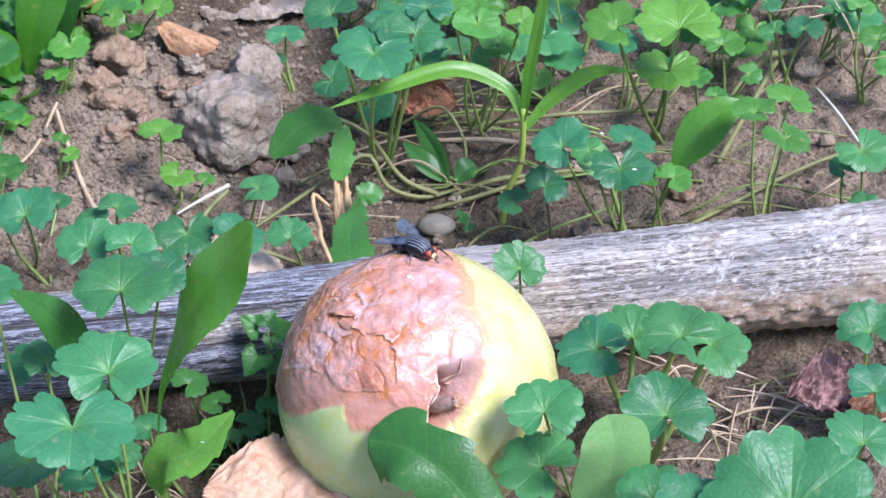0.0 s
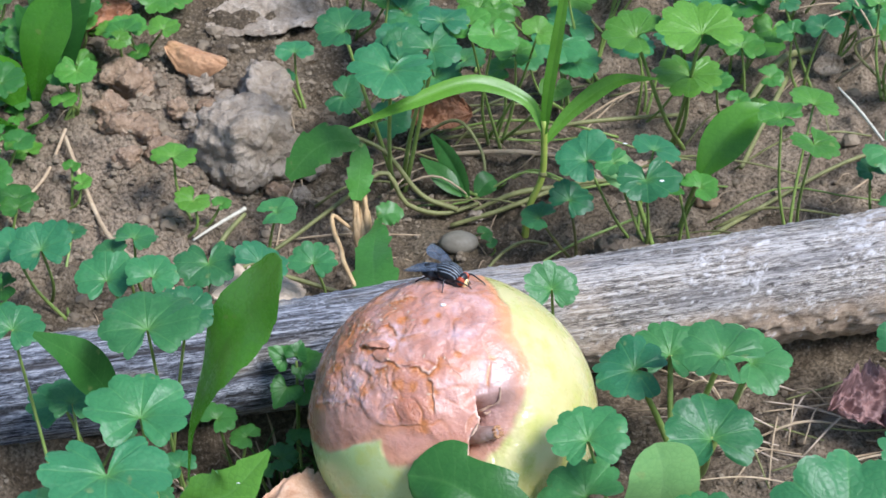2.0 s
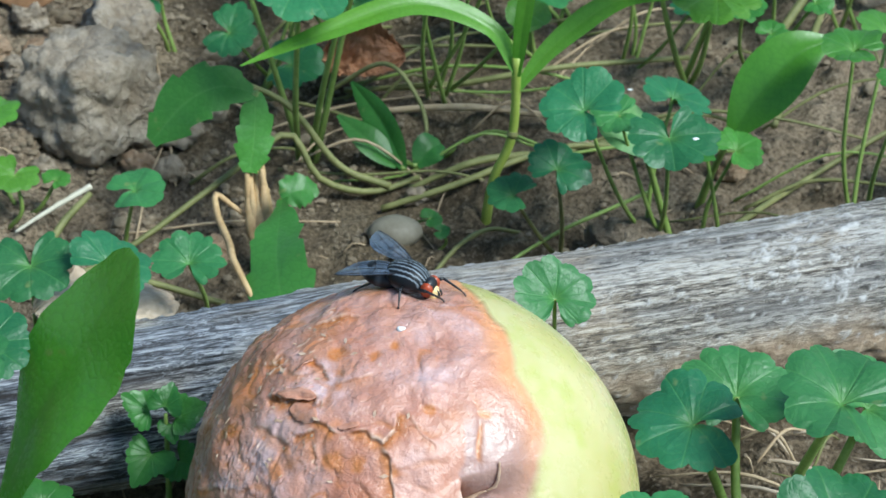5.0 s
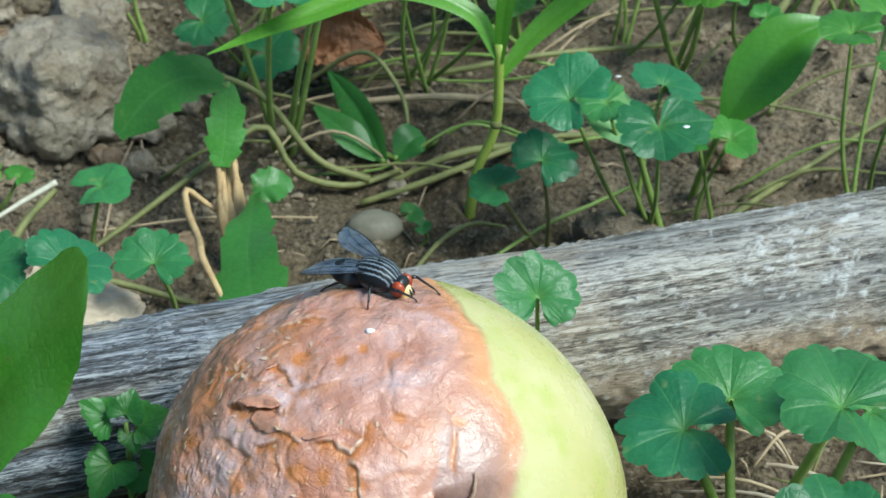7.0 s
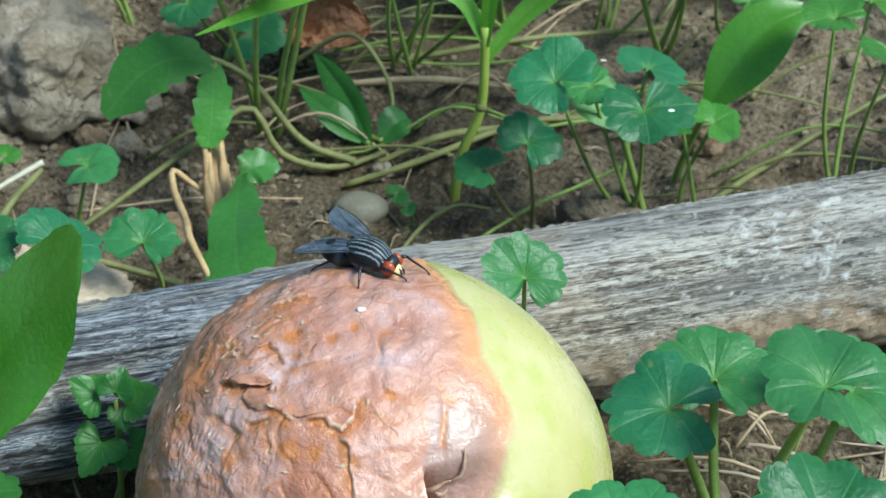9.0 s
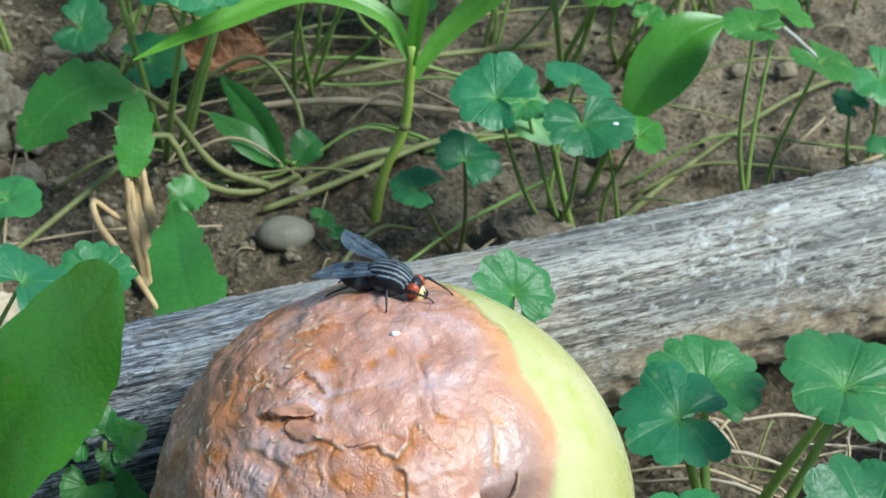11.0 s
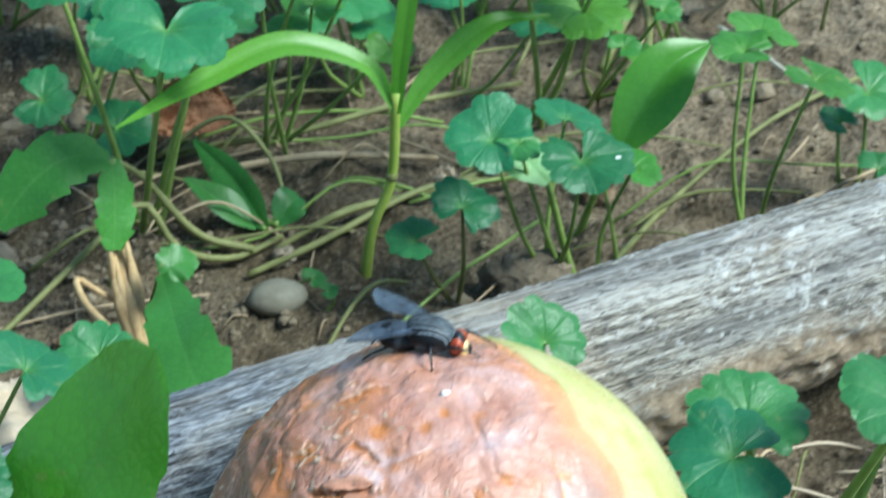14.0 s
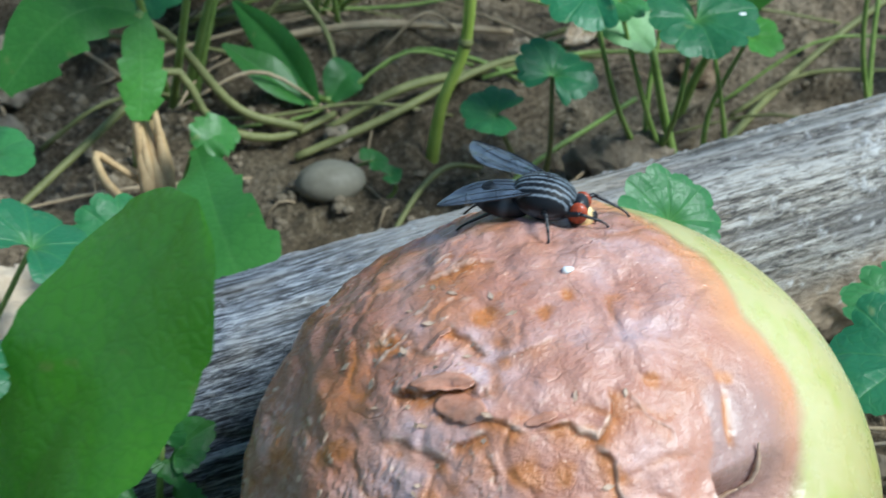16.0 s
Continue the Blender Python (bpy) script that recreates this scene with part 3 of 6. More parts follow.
# ---------------------------------------------------------------- log
def build_log():
    xs = np.concatenate([np.linspace(-0.36, -0.15, 80), np.linspace(-0.149, 0.15, 480), np.linspace(0.152, 0.40, 80)])
    m = 150
    th = np.linspace(0, 2 * math.pi, m, endpoint=False)
    X, T = np.meshgrid(xs, th, indexing="ij")
    X, T = X.ravel(), T.ravel()
    yc, zc = log_centre(X)
    r = log_radius(X)
    cy, sz = np.cos(T), np.sin(T)
    q = np.stack([X, cy * 0.0135, sz * 0.0135], -1)
    long1 = fbm(q * (0.10, 1, 1), 170, 3, 3)
    long2 = fbm(q * (0.06, 1, 1), 520, 3, 11)
    lump = fbm(q, 26, 3, 41)
    crack = smoothstep(0.11, 0.02, np.abs(vnoise(q * (0.05, 1, 1) + 5, 190, 8))) * smoothstep(0.05, 0.35, vnoise(q * (0.5, 1, 1), 60, 77)) * 0.35
    # two long drying splits
    for angle, slope, x0, x1, wide in ((118, 60, -0.13, -0.030, 0.050), (156, -40, -0.12, 0.02, 0.030)):
        off = T - np.radians(angle + slope * (X + 0.045)) - 0.05 * vnoise(q * (1, 0, 0), 90, angle)
        crack = np.maximum(crack, np.exp(-(off / wide) ** 2) * smoothstep(x0 - 0.004, x0 + 0.01, X) * smoothstep(x1 + 0.004, x1 - 0.012, X))
    front = smoothstep(0.52, 0.10, sz + 0.15 * fbm(q, 70, 3, 19)) * smoothstep(0.5, -0.3, cy)
    bark = front * smoothstep(0.015, 0.05, X + 0.014 * lump) * smoothstep(-0.35, 0.2, fbm(q, 60, 3, 91) + 0.45)
    lich = smoothstep(0.46, 0.60, fbm(q * (0.6, 1, 1), 900, 4, 55, 0.65) + 0.30 * smoothstep(0.02, 0.07, X) * smoothstep(0.0, 0.7, sz) + 0.60 * vnoise(q, 60, 58) - 0.26) * 0.85
    d = 0.0008 * lump + 0.00020 * long1 + 0.00016 * long2 - 0.0009 * crack + bark * (0.0008 + 0.0008 * fbm(q, 380, 4, 13)) + lich * 0.0004
    rr = r + d
    verts = np.stack([X, yc + rr * cy, zc + rr * sz], -1)
    n = len(xs)
    faces = [(i * m + j, (i + 1) * m + j, (i + 1) * m + (j + 1) % m, i * m + (j + 1) % m) for i in range(n - 1) for j in range(m)]
    faces = [tuple(reversed(q)) for q in faces]
    faces.append(tuple(range(m)))
    faces.append(tuple(reversed(range((n - 1) * m, n * m))))
    # left part: damp tone with the sky's blue painted in
    damp_sky = smoothstep(0.045, -0.03, X + 0.02 * lump) * smoothstep(-0.55, 0.1, fbm(q * (0.4, 1, 1), 120, 3, 66) + 0.25)
    # bright top edge and right end: light painted as a paler tone
    lit_top = smoothstep(0.86, 1.0, sz + 0.12 * cy + 0.10 * long1) + 0.6 * smoothstep(0.0, 0.07, X + 0.02 * lump)
    attrs = dict(bark=bark, lichen=lich, crack=crack, damp_sky=damp_sky, lit_top=np.clip(lit_top, 0, 1))
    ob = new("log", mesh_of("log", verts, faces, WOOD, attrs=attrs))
    tagged(ob, "weathered silver-grey wooden pole lying on soil, patches of bark", "log")


build_log()


# ---------------------------------------------------------------- apple
APPLE_C, APPLE_R = np.array([-0.001, 0.0, 0.0303]), 0.031
MARKS_C = np.array([0.0, 0.0, 0.0303])          # the point about which the skin's marks are laid out
ROT_C = np.array([-0.212, -0.427, 0.879])
ROT_C = ROT_C / np.linalg.norm(ROT_C)
ROT_U = np.cross((0, 0, 1), ROT_C)
ROT_U = ROT_U / np.linalg.norm(ROT_U)
ROT_W = np.cross(ROT_C, ROT_U)
DIMPLE = np.array([0.225, -0.735, 0.640])
DIMPLE = DIMPLE / np.linalg.norm(DIMPLE)
ROT_EDGE = [(-180, 98), (-147, 76), (-126, 52), (-114, 38), (-105, 34), (-94, 41), (-73, 38.5), (-52, 40), (-38, 45), (-17, 43.6),
            (5, 41), (27, 40.5), (48, 37), (63, 42), (76, 47), (92, 59), (110, 82), (140, 98), (180, 98)]


# lines along which the dried skin has split: one edge stands proud, the other is sunk and stained
LEDGES = []


def ledge(amount, *points):
    LEDGES.append((amount, np.array(points)))


ledge(2.3, (-0.536, 0.014), (-0.465, 0.022), (-0.419, 0.045), (-0.369, 0.058), (-0.284, 0.067))
ledge(1.0, (-0.402, 0.011), (-0.357, -0.027), (-0.295, -0.046), (-0.227, -0.053), (-0.129, -0.077))
ledge(1.0, (-0.133, -0.067), (-0.043, -0.019), (-0.011, -0.039), (0.039, -0.047), (0.065, 0.020), (0.046, 0.090), (0.051, 0.131))
ledge(0.8, (-0.355, -0.125), (-0.315, -0.122), (-0.261, -0.081))
ledge(0.3, (0.077, 0.096), (0.197, 0.020), (0.260, -0.019))
ledge(0.7, (-0.419, 0.250), (-0.391, 0.210), (-0.283, 0.158))
ledge(0.4, (-0.277, 0.146), (-0.167, 0.185), (-0.113, 0.248))
ledge(0.5, (-0.628, 0.144), (-0.589, 0.172), (-0.571, 0.237))
ledge(0.4, (-0.518, 0.149), (-0.448, 0.130), (-0.387, 0.165))
ledge(0.5, (-0.528, 0.390), (-0.432, 0.452), (-0.312, 0.513))
ledge(0.5, (-0.562, -0.120), (-0.472, -0.118), (-0.321, -0.173))
ledge(0.5, (-0.794, -0.377), (-0.637, -0.373), (-0.492, -0.360))
ledge(0.8, (0.022, -0.053), (0.090, -0.110), (0.147, -0.227), (0.165, -0.309))
ledge(0.4, (-0.266, -0.130), (-0.211, -0.180), (-0.211, -0.226))
ledge(0.4, (-0.251, -0.464), (-0.118, -0.449), (0.187, -0.350))
ledge(0.3, (0.390, -0.328), (0.383, -0.253), (0.394, -0.150))
# soft orange-brown spots
SPOTS = [(-0.248, 0.140, 0.030), (-0.164, 0.313, 0.028), (-0.109, 0.395, 0.022), (-0.347, 0.045, 0.045), (0.169, 0.154, 0.025), (0.368, 0.229, 0.026), (0.010, -0.045, 0.040),
         (-0.333, 0.283, 0.034), (-0.040, -0.150, 0.038), (-0.364, -0.170, 0.040), (-0.563, 0.146, 0.040), (-0.485, -0.154, 0.036), (-0.144, -0.179, 0.048), (-0.377, -0.257, 0.058),
         (0.122, -0.154, 0.050), (-0.647, -0.142, 0.055), (0.119, -0.381, 0.050)]


def rot_mask(d):
    """1 on rotten skin, 0 on sound skin, for directions from the apple's centre."""
    phi = np.degrees(np.arctan2(d @ ROT_W, d @ ROT_U))
    rad = np.degrees(np.arccos(np.clip(d @ ROT_C, -1, 1)))
    edge = np.interp(phi, [e[0] for e in ROT_EDGE], [e[1] for e in ROT_EDGE])
    edge = edge + 1.5 * fbm(d, 6, 2, 2)
    return smoothstep(1.5, -1.5, rad - edge + 0.5 * fbm(d, 12, 2, 4))


# edge of the swollen lobe that hangs over the stalk hollow: along, across
LOBE_EDGE = [(-0.37, -0.36), (-0.25, -0.29), (-0.185, -0.205), (-0.066, -0.165), (0.00, -0.10), (0.05, -0.078), (0.13, -0.088), (0.21, -0.062), (0.36, 0.0)]
HOLLOW_E1 = np.cross((0, 0, 1), DIMPLE)
HOLLOW_E1 = HOLLOW_E1 / np.linalg.norm(HOLLOW_E1)
HOLLOW_E2 = np.cross(DIMPLE, HOLLOW_E1)


def apple_surface(d):
    """Distance from the centre, and the masks, for unit directions d."""
    d = d + (APPLE_C - MARKS_C) / APPLE_R
    d = d / np.linalg.norm(d, axis=1)[:, None]
    a = np.arccos(np.clip(d @ DIMPLE, -1, 1))
    sx, sy = d @ HOLLOW_E1, d @ HOLLOW_E2
    rot = rot_mask(d)
    r = APPLE_R * (1 + 0.018 * vnoise(d, 1.7, 5))
    r = r - APPLE_R * 0.055 * np.exp(-(a / 0.5) ** 2)
    # the hollow: a smooth bowl on one side, cut off by the swollen lobe on the other
    inside = sx - np.interp(sy, [e[0] for e in LOBE_EDGE], [e[1] for e in LOBE_EDGE]) - 0.014 * fbm(d, 15, 3, 57)
    span = smoothstep(-0.39, -0.19, sy) * smoothstep(0.21, 0.08, sy) * (a < 0.8)
    under = smoothstep(-0.010, 0.014, inside)
    r = r - 0.0030 * under * span * np.exp(-(np.clip(inside, 0, None) / 0.26) ** 2) - 0.0064 * under * span * np.exp(-np.clip(inside, 0, None) / 0.085)
    r = r + 0.0009 * (1 - under) * span * np.exp(-(inside / 0.14) ** 2)
    r = r - APPLE_R * 0.22 * np.exp(-((math.pi - a) / 0.3) ** 2)
    cu, cw = d @ ROT_U, d @ ROT_W
    uv = np.stack([cu + 0.012 * fbm(d, 14, 2, 71), cw + 0.012 * fbm(d, 14, 2, 72)], -1)
    facing = d @ ROT_C > 0.2
    lift, stain, crack, lip = np.zeros(len(d)), np.zeros(len(d)), np.zeros(len(d)), np.zeros(len(d))
    ragged = smoothstep(-0.35, 0.35, vnoise(d, 26, 93))
    for amount, p in LEDGES:
        steps = np.linalg.norm(np.diff(p, axis=0), axis=1)
        start = np.concatenate([[0], np.cumsum(steps)])
        idx = np.nonzero(facing & (np.abs(cu - p[:, 0].mean()) < np.ptp(p[:, 0]) / 2 + 0.16) & (np.abs(cw - p[:, 1].mean()) < np.ptp(p[:, 1]) / 2 + 0.16))[0]
        near_uv = uv[idx]
        gap, side, along = np.full(len(idx), 9.0), np.zeros(len(idx)), np.zeros(len(idx))
        for k in range(len(p) - 1):
            ab, q = p[k + 1] - p[k], near_uv - p[k]
            t = np.clip((q @ ab) / (ab @ ab), 0, 1)
            g = np.linalg.norm(q - t[:, None] * ab, axis=1)
            near = g < gap
            gap = np.where(near, g, gap)
            side = np.where(near, np.sign(ab[0] * q[:, 1] - ab[1] * q[:, 0]), side)
            along = np.where(near, (start[k] + t * steps[k]) / start[-1], along)
        amp = amount * smoothstep(0, 0.22, along) * smoothstep(1, 0.78, along)
        high = smoothstep(-0.007, 0.007, side * gap)
        up, down = high * amp, (1 - high) * amp
        lift[idx] += 0.00028 * up * np.exp(-gap / 0.026) - 0.00032 * down * np.exp(-gap / 0.034)
        crack[idx] = np.maximum(crack[idx], np.minimum(down * 1.3, 1) * smoothstep(0.008 + 0.005 * amount, 0.002, gap))
        stain[idx] = np.maximum(stain[idx], np.minimum(down * 1.3, 1) * np.exp(-(gap / 0.045) ** 2))
        lip[idx] = np.maximum(lip[idx], np.minimum(up * 1.2, 1) * smoothstep(0.008 + 0.010 * amount, 0.002, gap) * ragged[idx])
    blur_n = vnoise(d, 16, 61) + 0.5 * vnoise(d, 40, 64)
    for su, sw, sr in SPOTS:
        g = np.hypot(uv[:, 0] - su, uv[:, 1] - sw) / sr
        stain = np.maximum(stain, 0.9 * smoothstep(1.3, 0.2, g + 0.55 * blur_n) * facing)
        lift = lift - 0.00012 * np.exp(-g * g) * facing
    smooth_rot = np.maximum(smoothstep(0.12, 0.38, cu + 0.10 * fbm(d, 4, 2, 61)), smoothstep(-0.36, -0.46, cw + 0.04 * fbm(d, 6, 2, 66)))
    left = smoothstep(0.05, -0.40, cu + 0.12 * fbm(d, 5, 2, 62)) * rot * (1 - smooth_rot)
    # thin overlapping scales of dry skin
    scale_n = fbm(np.stack([cu * 1.0 + 0.3 * cw, cw * 1.9, d @ ROT_C], -1) + 0.05 * np.stack([fbm(d, 14, 2, 5), fbm(d, 14, 2, 6), cu * 0], -1), 7.5, 3, 25) * 2.6
    saw = scale_n - np.floor(scale_n)
    patchy = smoothstep(-0.25, 0.30, vnoise(d, 8, 26) + 0.35 * vnoise(d, 17, 27)) * (0.25 + 0.75 * left) * (1 - 0.85 * smooth_rot)
    lift = lift + 0.00020 * (saw - 0.5) * patchy
    lip = np.maximum(lip, 0.9 * smoothstep(0.90, 0.95, saw) * patchy * smoothstep(0.0, 0.35, vnoise(d, 21, 28)))
    crack = np.maximum(crack, 0.5 * smoothstep(0.035, 0.01, saw) * patchy)
    stain = np.maximum(stain, 0.55 * smoothstep(0.22, 0.0, saw) * patchy)
    # shallow valleys between swollen patches, and pale flecks of loose skin
    valley = smoothstep(0.16, 0.0, np.abs(vnoise(d, 6.2, 31) + 0.25 * vnoise(d, 15, 32))) * (1 - 0.9 * smooth_rot) * facing
    lift = lift - 0.00015 * valley
    stain = np.maximum(stain, 0.65 * valley * smoothstep(-0.3, 0.4, vnoise(d, 10, 33)))
    flecks = smoothstep(0.46, 0.60, vnoise(np.stack([(cu + cw) * 0.45, cw - cu, d @ ROT_C * 0.5], -1), 42, 34)) * smoothstep(-0.15, 0.3, vnoise(d, 7, 36)) * smoothstep(-0.25, 0.25, vnoise(d, 60, 37)) * smoothstep(0.42, 0.25, cw) * left
    lift = lift + 0.00012 * flecks
    lip = np.maximum(lip, 0.95 * flecks)
    stain = np.clip(stain + 0.42 * left * smoothstep(0.0, 0.5, vnoise(d, 9, 98) + 0.4 * vnoise(d, 23, 99)), 0, 1)
    lift, stain, crack, lip = lift * rot, stain * rot, crack * rot, lip * rot
    dark = smoothstep(-0.30, -0.72, cu + 0.10 * fbm(d, 6, 2, 63)) * rot
    swell = fbm(d, 6.0, 3, 15)
    r = r + rot * (-0.0003 + 0.0006 * swell * (1 - 0.6 * smooth_rot)) + 0.0004 * vnoise(d, 3, 44) * rot + lift
    # long crease that runs from the hollow towards the crown
    crease_n = np.cross(DIMPLE, (0.10, 0.15, 0.98))
    crease_n = crease_n / np.linalg.norm(crease_n)
    off = d @ crease_n + 0.02 * fbm(d, 5, 2, 51)
    crease = np.exp(-(off / 0.016) ** 2) * smoothstep(0.62, 0.40, a) * smoothstep(0.14, 0.22, a)
    r = r - 0.00012 * crease
    ripe = np.clip(0.55 + 0.9 * (d @ np.array([0.75, 0.1, 0.55])) + 0.2 * fbm(d, 3, 3, 5), 0, 1)
    phi = np.degrees(np.arctan2(cw, cu))
    rad = np.degrees(np.arccos(np.clip(d @ ROT_C, -1, 1)))
    within = np.interp(phi, [e[0] for e in ROT_EDGE], [e[1] for e in ROT_EDGE]) - rad
    rim = np.exp(-(np.clip(within - 1.0, 0, None) / (4.5 + 2.5 * vnoise(d, 7, 99))) ** 2) * rot * (0.35 + 0.65 * smoothstep(0.0, 0.4, cw))
    # deep shade under the lobe, put into the crack and stain colours
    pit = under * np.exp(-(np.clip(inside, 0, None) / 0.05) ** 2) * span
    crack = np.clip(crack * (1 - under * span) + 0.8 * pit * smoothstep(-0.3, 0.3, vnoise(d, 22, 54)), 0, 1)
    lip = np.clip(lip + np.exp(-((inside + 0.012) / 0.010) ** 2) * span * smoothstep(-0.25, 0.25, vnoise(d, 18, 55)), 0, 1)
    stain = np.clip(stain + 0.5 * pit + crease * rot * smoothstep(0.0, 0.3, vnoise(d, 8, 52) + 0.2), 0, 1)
    hollow_mauve = rot * np.clip(under * smoothstep(0.55, 0.35, a), 0, 1) * (a < 0.8) * (1 - 0.6 * pit)
    return r, dict(rot=rot, crack=crack, stain=stain, lip=lip, ripe=ripe, smooth_rot=smooth_rot, rim=rim, dark=dark, hollow_mauve=hollow_mauve)


def on_apple(d, lift=0.0):
    d = np.array(d, dtype=float)
    d = d / np.linalg.norm(d)
    r, _ = apple_surface(d[None])
    return d * (r[0] + lift) + APPLE_C, d


def build_apple():
    root = thing("apple", 0, 0, 0, "half-rotten yellow-green windfall apple lying on soil", "apple")
    z = DIMPLE
    x = np.cross((0, 0, 1), z)
    x = x / np.linalg.norm(x)
    y = np.cross(z, x)
    nv, nu = 450, 600
    lat = np.concatenate([np.linspace(0.006, 1.7, 390), np.linspace(1.71, math.pi - 0.006, 60)])
    lon = np.linspace(0, 2 * math.pi, nu, endpoint=False)
    A, B = np.meshgrid(lat, lon, indexing="ij")
    A, B = A.ravel(), B.ravel()
    d = np.sin(A)[:, None] * (np.cos(B)[:, None] * x + np.sin(B)[:, None] * y) + np.cos(A)[:, None] * z
    r, masks = apple_surface(d)
    verts = d * r[:, None] + APPLE_C
    faces = [(i * nu + j, (i + 1) * nu + j, (i + 1) * nu + (j + 1) % nu, i * nu + (j + 1) % nu) for i in range(nv - 1) for j in range(nu)]
    faces.append(tuple(reversed(range(nu))))
    faces.append(tuple(range((nv - 1) * nu, nv * nu)))
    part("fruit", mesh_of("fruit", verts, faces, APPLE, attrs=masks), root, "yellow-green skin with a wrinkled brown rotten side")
    # fleshy stalk stub with a torn dry end, and dry shreds round the hollow

    def spot(u, w, depth):
        q = DIMPLE + u * HOLLOW_E1 + (w - 0.05) * HOLLOW_E2
        return MARKS_C + q / np.linalg.norm(q) * (APPLE_R - depth)
    stub = part("stalk", tube("stalk", [spot(-0.15, -0.045, 0.0090), spot(-0.08, -0.04, 0.0062), spot(-0.02, -0.03, 0.0042), spot(0.030, -0.022, 0.0028)], [0.0022, 0.0019, 0.0014, 0.0012], STALK_FLESH, 22, 14, 0.06, 3),
                root, "fleshy grey-brown stalk stub")
    rng = random.Random(8)
    end = spot(0.030, -0.022, 0.0028)
    way = end - spot(-0.02, -0.03, 0.0042)
    way = way / np.linalg.norm(way)
    s1 = np.cross(way, (0, 0, 1))
    s1 = s1 / np.linalg.norm(s1)
    s2 = np.cross(way, s1)
    for k in range(11):
        a = k * 0.571
        side = math.cos(a) * s1 + math.sin(a) * s2
        o = end + side * 0.0009 - way * 0.0003
        e = o + way * rng.uniform(0.0006, 0.0014) + side * rng.uniform(0.0, 0.0006)
        part("torn_end", tube("torn_end", [o, (o + e) / 2 + side * 0.0001, e], [0.0004, 0.00035, 0.0001], DEAD_ORANGE, 7, 5, 0.3, k), stub)
    for k, pts in enumerate((((-0.05, 0.155), (-0.01, 0.150), (0.03, 0.165), (0.062, 0.170)), ((0.062, 0.170), (0.098, 0.185), (0.108, 0.230), (0.112, 0.285)),
                             ((-0.10, 0.11), (-0.075, 0.085), (-0.06, 0.10)), ((-0.17, 0.0), (-0.13, 0.04), (-0.10, 0.075)), ((0.0, 0.13), (0.02, 0.115), (0.05, 0.13)))):
        line = []
        for u, w in pts:
            q = DIMPLE + u * HOLLOW_E1 + (w - 0.05) * HOLLOW_E2
            line.append(on_apple(MARKS_C + q / np.linalg.norm(q) * APPLE_R - APPLE_C, 0.0003 + 0.0003 * rng.random())[0])
        part("dry_shred", tube("dry_shred", line, [0.00012, 0.00032, 0.00024, 0.0001], PEEL, 14, 5, 0.3, k), root, "pale curled shred of dried skin")
    # larger plates of skin, one long edge curled up over an open split
    for u, w, along, long, wide, up in ((-0.395, 0.048, 8, 0.0026, 0.0008, 0.0009), (-0.335, -0.018, -14, 0.0024, 0.0013, 0.00025), (-0.120, -0.030, 28, 0.0014, 0.0005, 0.0004), (-0.430, 0.190, 60, 0.0013, 0.0004, 0.0005)):
        c, sn = math.cos(radians(along)), math.sin(radians(along))
        nl, nw = 13, 6
        dirs, lifts = [], []
        for i in range(nl):
            l = 2 * i / (nl - 1) - 1
            half = wide * math.sqrt(max(0.02, 1 - l * l)) * (1 + 0.10 * math.sin(i * 1.7 + u * 40))
            for j in range(nw):
                b = 2 * j / (nw - 1) - 1
                pu, pw = u + (l * long * c - b * half * sn) / APPLE_R, w + (l * long * sn + b * half * c) / APPLE_R
                q = ROT_C * math.sqrt(max(0.05, 1 - pu * pu - pw * pw)) + ROT_U * pu + ROT_W * pw + (MARKS_C - APPLE_C) / APPLE_R
                dirs.append(q / np.linalg.norm(q))
                lifts.append(0.00010 + up * (0.5 - 0.5 * b) ** 2 * (1 - l * l) * (1 + 0.2 * math.sin(i * 2.3)))
        dirs, lifts = np.array(dirs), np.array(lifts)
        rad, _ = apple_surface(dirs)
        top = dirs * (rad + lifts)[:, None] + APPLE_C
        under = dirs * (rad + lifts - 0.00016)[:, None] + APPLE_C
        m = len(top)
        f = [(i * nw + j, (i + 1) * nw + j, (i + 1) * nw + j + 1, i * nw + j + 1) for i in range(nl - 1) for j in range(nw - 1)]
        ring = list(range(nw)) + [i * nw + nw - 1 for i in range(1, nl)] + [(nl - 1) * nw + j for j in range(nw - 2, -1, -1)] + [i * nw for i in range(nl - 2, 0, -1)]
        f = f + [tuple(k + m for k in reversed(q)) for q in f] + [(ring[k], ring[(k + 1) % len(ring)], ring[(k + 1) % len(ring)] + m, ring[k] + m) for k in range(len(ring))]
        part("skin_plate", mesh_of("skin_plate", np.vstack([top, under]), f, PLATE), root, "curled plate of loose brown skin")
    # loose flakes of dried skin that stand off the wrinkled side
    for k in range(64):
        cu, cw = rng.uniform(-0.80, 0.10), rng.uniform(-0.34, 0.40)
        if rng.random() > 0.35 + 0.65 * float(cu < -0.25):
            continue
        q = ROT_C * math.sqrt(max(0.05, 1 - cu * cu - cw * cw)) + ROT_U * cu + ROT_W * cw
        at, n = on_apple(q + (MARKS_C - APPLE_C) / APPLE_R, 0.00005)
        t1 = np.cross(n, (rng.uniform(-1, 1), rng.uniform(-1, 1), rng.uniform(-0.4, 1)))
        t1 = t1 / np.linalg.norm(t1)
        t2 = np.cross(n, t1)
        l, w, up = rng.uniform(0.0002, 0.0006), rng.uniform(0.00010, 0.0003), rng.uniform(0.0, 0.00022)
